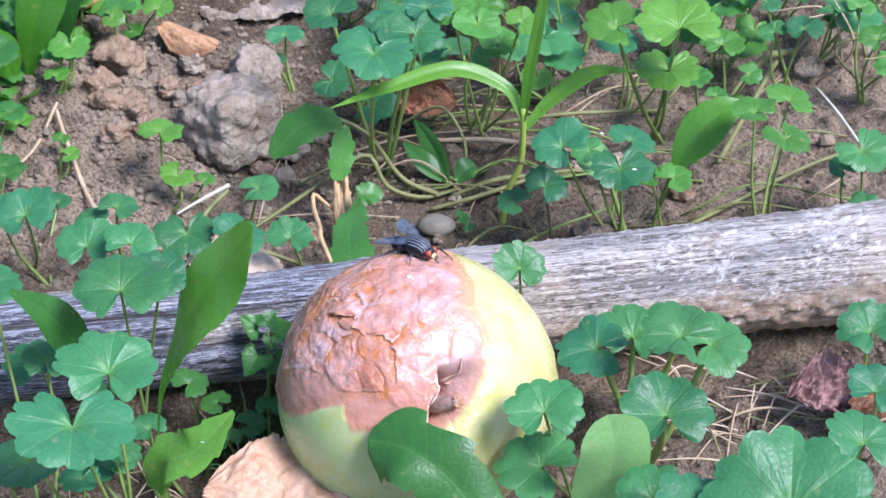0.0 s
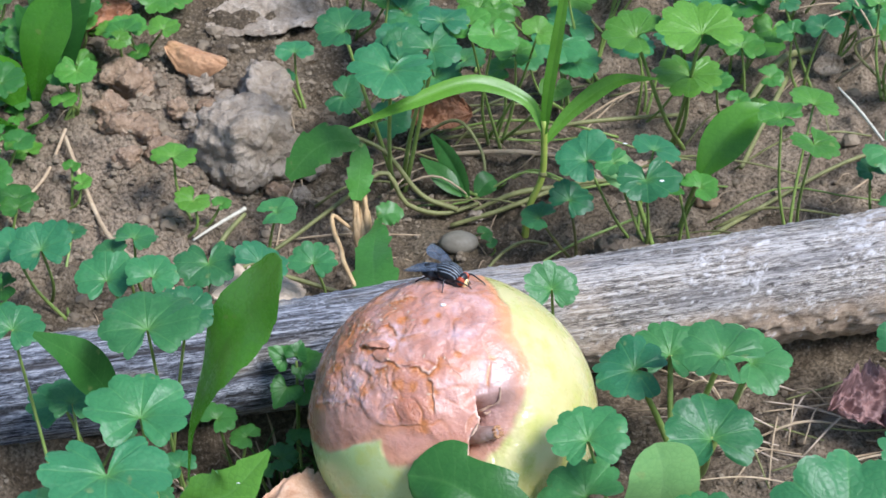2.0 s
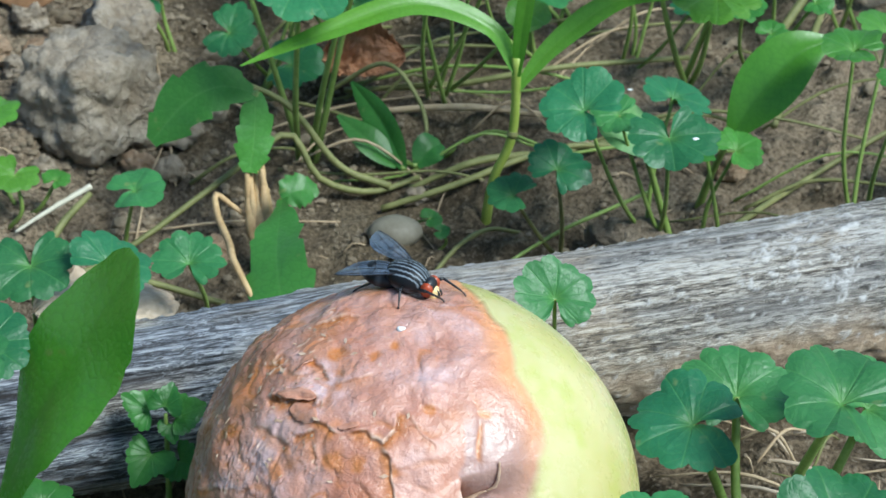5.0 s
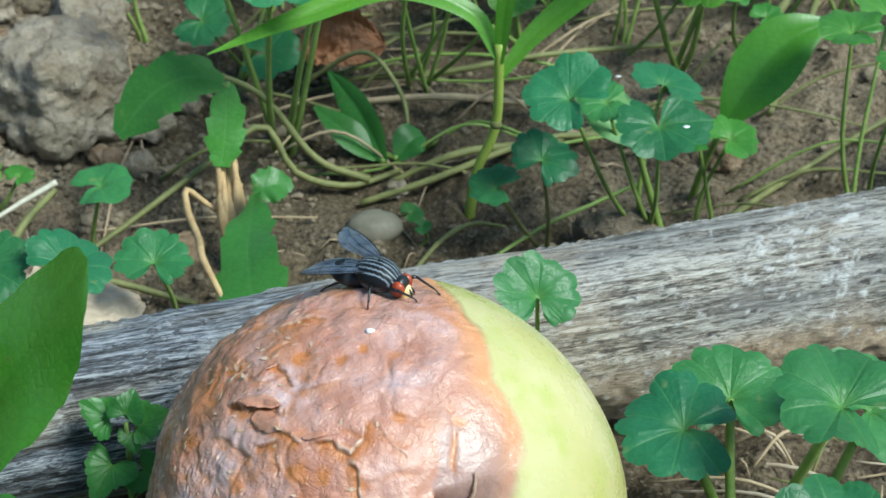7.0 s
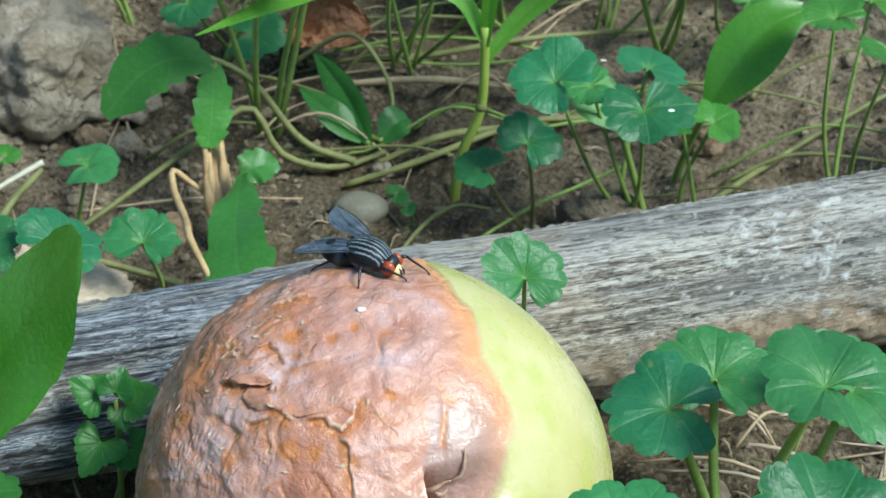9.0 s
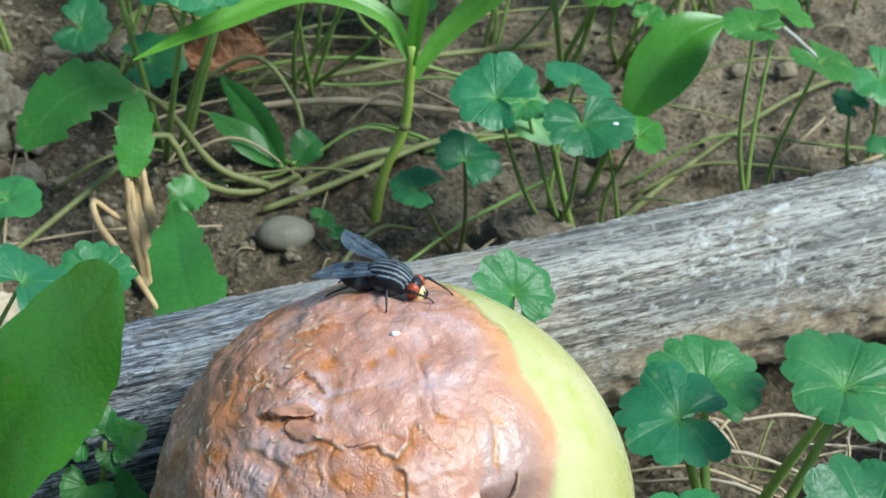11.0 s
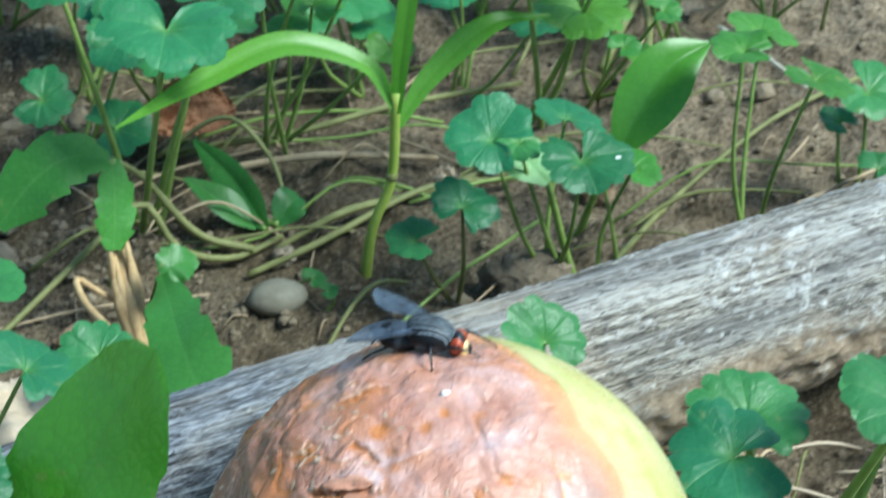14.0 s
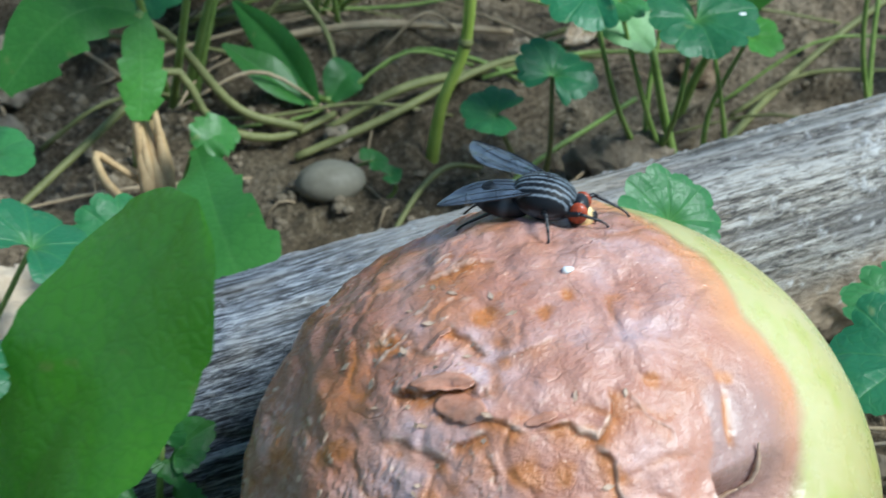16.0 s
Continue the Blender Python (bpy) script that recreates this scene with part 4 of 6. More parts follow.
        v = [at - t1 * l, at - t1 * l * 0.2 - t2 * w, at + t1 * l * 0.3 - t2 * w * 0.8 + n * up, at + t1 * l + n * up * 1.5, at + t1 * l * 0.2 + t2 * w + n * up, at - t1 * l * 0.5 + t2 * w * 0.6]
        v = v + [c - n * 0.0001 for c in v]
        f = [(0, 1, 2, 3, 4, 5), (11, 10, 9, 8, 7, 6)] + [(i, i + 6, (i + 1) % 6 + 6, (i + 1) % 6) for i in range(6)]
        part("skin_flake", mesh_of("skin_flake", v, f, PEEL, smooth=False), root)


build_apple()
sp, _ = on_apple((-0.0021, 0.0019, 0.0309), 0.0002)
pv, pf = rock_data(0.0006, 0.00035, 0.0003, 3, 0.3, 1.4, 2)
solid("white_crumb", mesh_of("white_crumb", pv, pf, WHITE_SPECK), *sp, "tiny white crumb stuck on the rotten apple skin", "crumb")


# ---------------------------------------------------------------- fly
def shiny(name, col, rough, metal=0.0, spec=0.5):
    m, nt, b = material(name)
    v = coords(nt)
    n = noise_tex(nt, v, 1500, 4, 0.6)
    c = ramp(nt, n, [(0.35, tuple(k * 0.7 for k in col)), (0.65, tuple(min(1, k * 1.25) for k in col))])
    link(nt, c, b.inputs["Base Color"])
    b.inputs["Roughness"].default_value = rough
    b.inputs["Metallic"].default_value = metal
    b.inputs["Specular IOR Level"].default_value = spec
    return m


def striped_thorax():
    m, nt, b = material("fly_thorax_striped")
    n = noise_tex(nt, coords(nt), 1200, 4, 0.6)
    c = mix(nt, attr(nt, "stripe"), (0.006, 0.007, 0.009), mix(nt, n, (0.10, 0.12, 0.14), (0.34, 0.39, 0.44)))
    link(nt, c, b.inputs["Base Color"])
    b.inputs["Roughness"].default_value = 0.5
    b.inputs["Specular IOR Level"].default_value = 0.25
    return m


FLY_BLACK = shiny("fly_black", (0.012, 0.012, 0.014), 0.38)
FLY_EYE = shiny("fly_eye_red", (0.32, 0.05, 0.014), 0.35)
FLY_GOLD = shiny("fly_face_gold", (0.75, 0.55, 0.25), 0.5)
FLY_GREY = striped_thorax()


def wing_material():
    m, nt, b = material("fly_wing_membrane")
    n = noise_tex(nt, coords(nt), 500, 4, 0.6)
    link(nt, ramp(nt, n, [(0.3, (0.025, 0.032, 0.042)), (0.7, (0.12, 0.145, 0.19))]), b.inputs["Base Color"])
    b.inputs["Roughness"].default_value = 0.22
    b.inputs["Specular IOR Level"].default_value = 0.9
    b.inputs["Alpha"].default_value = 0.80
    return m


FLY_WING = wing_material()


def blob(name, c, r, mat, sub=4, shape=None, attrs=None):
    v, f = ICO[sub]
    p = v * r
    if shape:
        p = shape(v, p)
    return mesh_of(name, p + np.array(c), f, mat, attrs=attrs)


FLY_BASE, _ = on_apple((-0.0006, 0.0118, 0.0285))
FLY_POSE = pose(*FLY_BASE, -6, 3, -31)


def build_fly():
    root = new("fly")
    root.empty_display_size = 0.005
    root.matrix_basis = FLY_POSE
    tagged(root, "grey-black striped flesh fly with red eyes on an apple", "fly")
    inv = FLY_POSE.inverted()

    def local(p):
        return np.array(inv @ Vector(p))

    v = ICO[5][0]
    stripe = np.zeros(len(v))
    for yc, hw in ((0.12, 0.050), (-0.12, 0.050), (0.37, 0.045), (-0.37, 0.045), (0.62, 0.040), (-0.62, 0.040), (0.82, 0.03), (-0.82, 0.03)):
        stripe = np.maximum(stripe, smoothstep(hw, hw * 0.5, np.abs(v[:, 1] / np.sqrt(np.clip(1 - 0.6 * v[:, 0] ** 2, 0.3, 1)) - yc - 0.02 * np.sin(v[:, 0] * 4))))
    stripe = stripe * smoothstep(-0.1, 0.15, v[:, 2]) + smoothstep(-0.05, -0.3, v[:, 2]) * 0.25 * (vnoise(v, 4, 3) > 0)
    part("thorax", blob("thorax", (-0.0002, 0, 0.0023), (0.0031, 0.0025, 0.0021), FLY_GREY, 5, attrs=dict(stripe=stripe)), root, "black thorax with pale grey stripes")
    part("scutellum", blob("scutellum", (-0.0021, 0, 0.0030), (0.0008, 0.0009, 0.0005), FLY_BLACK, 3), root)
    chk = np.clip(np.sin(v[:, 0] * 9) * np.sin(v[:, 1] * 6 + 0.5), 0, 1) * 0.18

    def taper(u, p):
        p = p.copy()
        k = 1 - 0.35 * np.clip(-u[:, 0], 0, 1) ** 2
        p[:, 1] *= k
        p[:, 2] = p[:, 2] * k * (1 + 0.03 * np.sin(u[:, 0] * 12))
        return p
    part("abdomen", blob("abdomen", (-0.0042, 0, 0.0009), (0.0032, 0.0021, 0.0015), FLY_GREY, 5, taper, dict(stripe=chk)), root, "dark chequered abdomen")
    head = part("head", blob("head", (0.0030, 0, 0.0018), (0.0010, 0.0016, 0.0015), FLY_BLACK, 4), root)
    part("face", blob("face", (0.0038, 0, 0.0011), (0.00085, 0.00095, 0.00125), FLY_GOLD, 3), head, "golden face plate")
    for s in (-1, 1):
        part("eye", blob("eye", (0.0031, s * 0.00108, 0.0020), (0.00092, 0.00068, 0.00108), FLY_EYE, 4), head, "dark red compound eye")
        part("antenna", tube("antenna", [(0.0042, s * 0.0002, 0.0020), (0.0047, s * 0.0003, 0.0016), (0.0048, s * 0.0004, 0.0010)], [0.00013, 0.00016, 0.00008], FLY_BLACK, 8, 6), head)
    part("proboscis", tube("proboscis", [(0.0036, 0, 0.0008), (0.0040, 0, 0.0004), (0.0040, 0, -0.0002)], [0.00035, 0.00025, 0.00040], FLY_BLACK, 8, 8), head)
    # legs, from hip by knee to foot
    for hx, hy, foot, knee_up in ((0.0012, -0.0010, (0.0028, 0.0087, 0), 0.0009), (0.0012, 0.0010, (0.0058, 0.0107, 0), 0.0012), (-0.0002, -0.0012, (-0.0034, 0.0079, 0), 0.0013),
                                  (-0.0002, 0.0012, (0.0010, 0.0196, 0), 0.0012), (-0.0014, -0.0011, (-0.0091, 0.0165, 0), 0.0012), (-0.0014, 0.0011, (-0.0060, 0.0222, 0), 0.0012)):
        fx, fy, _ = foot
        fx, fy = fx + 0.0012, fy - 0.0014
        d = np.array([fx, fy, math.sqrt(max(1e-6, APPLE_R ** 2 - fx * fx - fy * fy))])
        tip = local(on_apple(d, 0.0001)[0])
        hip = np.array([hx, hy, 0.0014])
        knee = hip * 0.55 + tip * 0.45 + np.array([0, 0.0006 * np.sign(hy), knee_up])
        ankle = knee * 0.28 + tip * 0.72 + np.array([0, 0, 0.00025])
        leg = part("leg", tube("leg", [hip, knee], [0.00028, 0.00032, 0.00022], FLY_BLACK, 8, 7), root)
        part("shin", tube("shin", [knee, ankle], [0.00020, 0.00014], FLY_BLACK, 8, 6), leg)
        part("foot", tube("foot", [ankle, ankle * 0.4 + tip * 0.6 + np.array([0, 0, 0.0001]), tip], [0.00012, 0.00011, 0.00014], FLY_BLACK, 8, 6), leg)
    # bristles
    rng = random.Random(5)
    chunks = []
    for k in range(70):
        a, b = rng.uniform(0, 2 * math.pi), rng.uniform(0.0, 1.1)
        n = np.array([math.sin(b) * math.cos(a), math.sin(b) * math.sin(a), math.cos(b)])
        on_abd = k % 3 == 0
        c, r = (np.array([-0.0044, 0, 0.0019]), np.array([0.0029, 0.0016, 0.0014])) if on_abd else (np.array([-0.0002, 0, 0.0024]), np.array([0.0027, 0.0021, 0.0019]))
        o = c + n * r
        chunks.append(tube_data([o, o + n * 0.0004 + np.array([-0.0004, 0, 0])], [0.00004, 0.00001], 3, 4))
    part("bristles", mesh_of("bristles", *joined(chunks), FLY_BLACK), root)["kind"] = "stuff"
    wings = []
    for hinge, tip in (((-0.0004, -0.0015, 0.0036), (-0.0114, 0.0138, 0.0596)), ((-0.0004, 0.0015, 0.0036), (-0.0050, 0.0224, 0.0602))):
        h = np.array(hinge)
        t = local(tip)
        ax = t - h
        length = np.linalg.norm(ax)
        ax = ax / length
        up = np.array([0, 0, 1.0])
        y = np.cross(up, ax)
        y = y / np.linalg.norm(y)
        z = np.cross(ax, y)
        m = Matrix([[ax[i], y[i], z[i], h[i]] for i in range(3)] + [[0, 0, 0, 1]])
        inner = 1 if hinge[1] < 0 else -1          # side of the body
        n, k = 22, 8
        verts = []
        for i in range(n):
            s = i / (n - 1)
            lead = 0.06 * math.sin(math.pi * s) ** 0.7
            trail = 0.38 * math.sin(math.pi * min(1, s * 0.92 + 0.08)) ** 0.75 * (0.55 + 0.45 * s ** 0.5)
            for j in range(k):
                b = -lead + (lead + trail) * j / (k - 1)
                zz = 0.02 * math.sin(b * 30) * length * 0.25 + 0.06 * length * (s - s * s)
                verts.append((s * length, -inner * b * length, zz))
        faces = [(i * k + j, i * k + j + 1, (i + 1) * k + j + 1, (i + 1) * k + j) for i in range(n - 1) for j in range(k - 1)]
        w = part("wing", mesh_of("wing", verts, faces, FLY_WING), root, "smoky clear wing")
        w.matrix_basis = m
        vr = np.array(verts).reshape(n, k, 3)
        for col in (0, 1, 3, 5, 6):
            line = vr[:: 3, col] + (0, 0, 0.00004)
            part("vein", tube("vein", line[: (8 if col < 4 else 6)], [0.00004, 0.00003, 0.00002] if col else [0.0001, 0.00007, 0.00003], FLY_BLACK, 14, 4), w)
        for s in (9, 15):
            line = vr[s, 0:6:2] + (0, 0, 0.00004)
            part("vein", tube("vein", line, [0.00003, 0.00003], FLY_BLACK, 6, 4), w)
        wings.append((w, m))
    return root, wings


FLY, WINGS = build_fly()
cam.data.dof.use_dof = True
cam.data.dof.focus_object = FLY
cam.data.dof.aperture_fstop = 85.0


# ---------------------------------------------------------------- plants
VIEW_UP = np.array([0, 0.63, 0.78])


def leaf_frame(tilt, lean, spin):
    """Axes of a leaf: across, towards its tip, and out of its upper face."""
    t, l, s = radians(tilt), radians(lean), radians(spin)
    n = np.array([math.sin(l) * math.cos(t), -math.sin(t) * math.cos(l), math.cos(t) * math.cos(l)])
    n = n / np.linalg.norm(n)
    up = VIEW_UP - n * (VIEW_UP @ n)
    up = up / np.linalg.norm(up)
    right = np.cross(up, n)
    tip = math.cos(s) * up + math.sin(s) * right
    return np.cross(tip, n), tip, n


def round_leaf(w, rng, lobes=9, depth=0.10, sinus=0.28, cup=0.10, pointed=0.0):
    """A kidney-shaped blade with round teeth of uneven size, veins spreading from the notch, tip along +y."""
    na, rings = 173, np.array((0.07, 0.20, 0.34, 0.48, 0.62, 0.75, 0.86, 0.94, 1.0))
    th = np.linspace(-math.pi + sinus, math.pi - sinus, na)
    u = np.abs(th) / math.pi
    asym = rng.uniform(-0.08, 0.08)
    base = (1.0 - 0.10 * smoothstep(0.45, 0.8, u) - 0.34 * smoothstep(0.85 - sinus / math.pi, 1.0 - sinus / math.pi, u) ** 3) * (1 + asym * np.sin(th)) * (1 + pointed * np.exp(-(th / 0.35) ** 2))
    # teeth: wide ones at the vein tips, each with a smaller notch
    cuts = np.cumsum([0.0] + [rng.uniform(0.75, 1.3) for _ in range(lobes)])
    cuts = -math.pi + sinus + cuts / cuts[-1] * 2 * (math.pi - sinus)
    deep = np.array([rng.uniform(0.75, 1.3) for _ in range(lobes)])
    k = np.clip(np.searchsorted(cuts, th, side="right") - 1, 0, lobes - 1)
    q = np.abs(2 * (th - cuts[k]) / (cuts[k + 1] - cuts[k]) - 1)
    tooth = depth * deep[k] * q ** 2.8 + depth * 0.22 * np.exp(-((q - 0.45) / 0.10) ** 2)
    sc2 = 1 + 0.035 * np.sin(th * 3.1 + rng.uniform(0, 6)) + 0.025 * np.sin(th * 5.3 + rng.uniform(0, 6))
    R = base * (1 - tooth) * sc2
    step = (math.pi - sinus) / 3.6
    waves = rng.uniform(0.014, 0.036)
    p1, p2 = rng.uniform(0, 6), rng.uniform(0, 6)
    bend, side = rng.uniform(-0.34, 0.10), rng.uniform(-0.22, 0.22)
    T, RO = np.meshgrid(th, rings)
    T, RO, RR = T.ravel(), RO.ravel(), np.tile(R, len(rings))
    d = RO * RR * 0.52 * w
    x, y = np.sin(T) * d, np.cos(T) * d * 0.94
    off = np.abs(T / step - np.round(np.clip(T / step, -3, 3)))
    z = cup * RO * RO * w * 0.5 + waves * w * RO ** 2 * (np.sin(3 * T + p1) + 0.7 * np.sin(5 * T + p2)) + bend * y * y / w + side * x * np.abs(x) / w
    z = z + 0.018 * w * RO * np.sin(8 * x / w + p2) * np.cos(7 * y / w + p1)
    z = z + 0.020 * w * RO * (1 - 0.5 * RO) * (np.minimum(off, 0.5) * 2) ** 0.8          # pleats between the veins
    z = z - 0.030 * w * smoothstep(0.8, 1.0, RO) - 0.06 * w * np.exp(-RO * RO / 0.03)
    verts = np.vstack([(0, 0, -0.06 * w), np.stack([x, y, z], -1)])
    vein = [(0.0, 0.0, 0.0, 1.0)] + list(zip(T / step, RO * step, RO * 5.5, np.exp(-(RO / 0.20) ** 2)))
    faces = [(0, 1 + i, 2 + i) for i in range(na - 1)]
    for k in range(len(rings) - 1):
        o, e = 1 + k * na, 1 + (k + 1) * na
        faces += [(o + i, e + i, e + i + 1, o + i + 1) for i in range(na - 1)]
    faces = [tuple(reversed(f)) for f in faces]
    return verts, faces, vein


def vein_attrs(rows):
    return dict(zip(("vx", "vr", "vs", "heart"), np.array(rows).T))


def place(verts, frame_axes, at):
    a, b, c = frame_axes
    return verts @ np.stack([a, b, c]) + np.array(at)


def weed(x, y, label, leaves, mat=None, depth=0.13, lobes=10, stem=STEM_GREEN, seed=1, name="ground_ivy", thick=0.00042, cup=0.10):
    """A low plant: from one root a petiole to every leaf. A leaf: x, y, z of its notch, width in mm, tilt, lean, spin."""
    mat = mat or LEAF_BLUE
    root = thing(name, x, y, gz_fast(x, y), label, "plant", "low weeds")
    o = np.array([x, y, gz_fast(x, y)])
    rng = random.Random(seed)
    for lx, ly, lz, w, tilt, lean, spin in leaves:
        w = w * 0.00104
        tilt = max(tilt - 17, 2) + rng.uniform(-4, 4)
        lean = lean + rng.uniform(-7, 7)
        axes = leaf_frame(tilt, lean, spin)
        v, f, vein = round_leaf(w, rng, lobes + rng.choice((-1, 0, 1)), depth, 0.20 + 0.20 * rng.random(), cup)
        at = np.array([lx, ly, lz]) - o
        lf = part("leaf", mesh_of("leaf", place(v, axes, at), f, mat, attrs=vein_attrs(vein)), root)
        top = at - axes[2] * 0.06 * w
        foot = np.array([rng.uniform(-0.003, 0.003), rng.uniform(-0.003, 0.003), -0.001])
        mid = foot * 0.45 + top * 0.55 - axes[2] * 0.10 * np.linalg.norm(top) + np.array([rng.uniform(-1, 1), rng.uniform(-1, 1), 0]) * 0.002
        part("petiole", tube("petiole", [foot, mid, top], [thick * 1.25, thick, thick * 0.75], stem, 14, 7), lf)
    return root


def blade(line, widths, normal, n=44, k=15, nveins=11, fold=0.25, teeth=0.0, nteeth=9, wave=0.05, seed=0, curl=0.0, round_tip=1.0):
    """A long leaf along a line; widths are its half widths from foot to tip."""
    rng = random.Random(seed)
    p = spline(line, n)
    hw = np.clip(spline([(q, 0, 0) for q in widths], n)[:, 0], 0.0001, None)
    if round_tip < 1:
        hw = hw * np.sqrt(np.clip(1 - (np.clip(np.linspace(0, 1, n) - round_tip, 0, 1) / (1 - round_tip)) ** 2, 0.0004, 1))
    nn = np.array(normal, dtype=float)
    ph = rng.uniform(0, 6)
    verts, vein = [], []
    for i in range(n):
        d = p[min(i + 1, n - 1)] - p[max(i - 1, 0)]
        d = d / np.linalg.norm(d)
        nz = nn - d * (nn @ d)
        nz = nz / np.linalg.norm(nz)
        x = np.cross(d, nz)
        s = i / (n - 1)
        for j in range(k):
            a = 2 * j / (k - 1) - 1
            saw = 1 - teeth * ((s * nteeth + (0.5 if a > 0 else 0)) % 1) * abs(a) ** 2
            q = a * hw[i] * saw
            z = fold * abs(q) * (1 - 0.5 * abs(a)) + wave * hw[i] * abs(a) * math.sin(s * 11 + ph + (2 if a > 0 else 0)) - curl * q * q / max(hw[i], 1e-5)
            verts.append(p[i] + x * q + nz * z)
            vein.append((a * 0.45, 1.1 - 0.5 * s, s * nveins))
    faces = [(i * k + j, i * k + j + 1, (i + 1) * k + j + 1, (i + 1) * k + j) for i in range(n - 1) for j in range(k - 1)]
    return np.array(verts), faces, vein


def blade_plant(name, x, y, label, blades, mat, stem=STEM_GREEN, seed=1, **kw):
    """Long leaves from one root. A blade: points of its middle line, half widths in mm, its upper face's normal."""
    o = np.array([x, y, gz_fast(x, y)])
    root = thing(name, *o, label, "plant", "low weeds")
    for i, (line, widths, normal) in enumerate(blades):
        line = [np.array(q) - o for q in line]
        v, f, vein = blade(line, [q * 0.001 for q in widths], normal, seed=seed + i, **kw)
        lf = part("leaf", mesh_of("leaf", v, f, mat, attrs=vein_attrs(vein)), root)
        foot = np.array([0, 0, -0.001])
        if np.linalg.norm(line[0] - foot) > 0.003:
            part("petiole", tube("petiole", [foot, (foot + line[0]) * 0.5 + np.array([0, 0.001, 0]), line[0]], [0.0009, 0.0007, 0.0006], stem, 12, 7), lf)
    return root


IVY = "low creeping weed with round scalloped bluish-green leaves on soil"
IVY_LOG = "creeping weed with round scalloped green leaves beside a log"
# in front of the log, dark side
weed(-0.060, -0.028, "clump of large kidney-shaped bluish-green leaves before a log",
     [(-0.066, -0.045, 0.061, 23, 24, 4, 178), (-0.0615, -0.030, 0.061, 19.5, 30, 8, 5), (-0.069, -0.023, 0.026, 9.5, 25, 0, 20), (-0.064, -0.024, 0.034, 10, 20, 10, 120)], seed=3)
weed(-0.082, -0.020, IVY, [(-0.0865, -0.031, 0.034, 13, 20, -8, 60), (-0.0835, 0.004, 0.032, 11, 30, 0, 10), (-0.0945, 0.008, 0.050, 13, 35, 10, 20)], seed=5)
weed(-0.064, 0.010, IVY_LOG, [(-0.0640, -0.001, 0.058, 20, 28, 6, -8), (-0.0565, 0.006, 0.056, 12, 35, 8, 40)], seed=7)
weed(-0.070, -0.030, IVY, [(-0.0688, -0.0343, 0.035, 8.5, 20, 0, 200), (-0.0790, -0.0340, 0.040, 17, 22, -8, 150)], seed=61)
weed(-0.064, -0.018, IVY, [(-0.0640, -0.0211, 0.028, 9.5, 20, 6, 100), (-0.0560, -0.0120, 0.018, 8, 22, 0, 30)], seed=62)
weed(-0.086, 0.010, IVY_LOG, [(-0.0876, 0.0100, 0.026, 14, 30, -6, -20), (-0.0760, 0.0080, 0.018, 9, 24, 0, 70)], seed=63)
weed(-0.052, 0.014, IVY_LOG, [(-0.0545, 0.0150, 0.016, 9, 26, 4, 40), (-0.0480, 0.0130, 0.012, 7.5, 26, 0, -60)], seed=64, mat=LEAF_DEEP)
weed(-0.041, 0.008, IVY_LOG, [(-0.0400, 0.0080, 0.010, 8, 26, 4, 70), (-0.0445, 0.0040, 0.009, 7, 26, 0, -30), (-0.0360, 0.0130, 0.011, 6.5, 26, 0, 0)], seed=65, mat=LEAF_DEEP)
weed(-0.058, 0.002, IVY_LOG, [(-0.0620, 0.0020, 0.014, 8.5, 26, 4, -40), (-0.0540, -0.0030, 0.012, 8, 26, 0, 120)], seed=66)
# behind the log, same side
weed(-0.076, 0.056, IVY_LOG, [(-0.081, 0.042, 0.035, 14.5, 38, 0, -5), (-0.069, 0.037, 0.040, 12, 35, 5, 30)], seed=9)
weed(-0.060, 0.062, IVY_LOG, [(-0.058, 0.049, 0.034, 14.5, 34, 0, 175), (-0.045, 0.046, 0.036, 13, 20, 10, 60)], seed=11)
weed(-0.036, 0.066, IVY_LOG, [(-0.034, 0.057, 0.027, 11.5, 32, 0, 5)], seed=12)
weed(-0.080, 0.074, IVY, [(-0.078, 0.065, 0.029, 10.5, 18, 6, 30), (-0.084, 0.063, 0.026, 8.5, 20, 0, -40)], seed=13)
weed(-0.101, 0.070, IVY, [(-0.100, 0.060, 0.030, 15, 36, 4, -20), (-0.099, 0.089, 0.012, 7.5, 20, 0, 20), (-0.109, 0.068, 0.024, 12, 30, 8, -60)], seed=15)
weed(-0.070, 0.104, IVY, [(-0.0740, 0.110, 0.021, 12, 16, 0, 10), (-0.069, 0.103, 0.0115, 9.5, 25, 0, -150), (-0.0615, 0.103, 0.010, 5.5, 25, 0, 40)], seed=17, mat=LEAF_FRESH)
weed(-0.050, 0.096, IVY, [(-0.046, 0.093, 0.015, 11.5, 20, -10, 60)], seed=18, mat=LEAF_BLUE, depth=0.06)
weed(-0.104, 0.112, IVY, [(-0.1035, 0.118, 0.012, 5, 25, 0, 10), (-0.1005, 0.113, 0.010, 6, 25, 0, 80)], seed=19, mat=LEAF_FRESH)
weed(-0.128, 0.150, IVY, [(-0.1260, 0.163, 0.021, 11, 25, 6, 10), (-0.1235, 0.146, 0.010, 9, 25, 6, 80), (-0.118, 0.128, 0.010, 9, 20, 0, -40), (-0.127, 0.135, 0.008, 10, 25, 0, 0)], seed=21, mat=LEAF_FRESH)
weed(-0.090, 0.182, IVY, [(-0.094, 0.174, 0.022, 11, 25, 0, 0), (-0.084, 0.176, 0.020, 10, 25, 0, 20), (-0.100, 0.179, 0.018, 9, 20, 0, -30)], seed=23, mat=LEAF_FRESH)
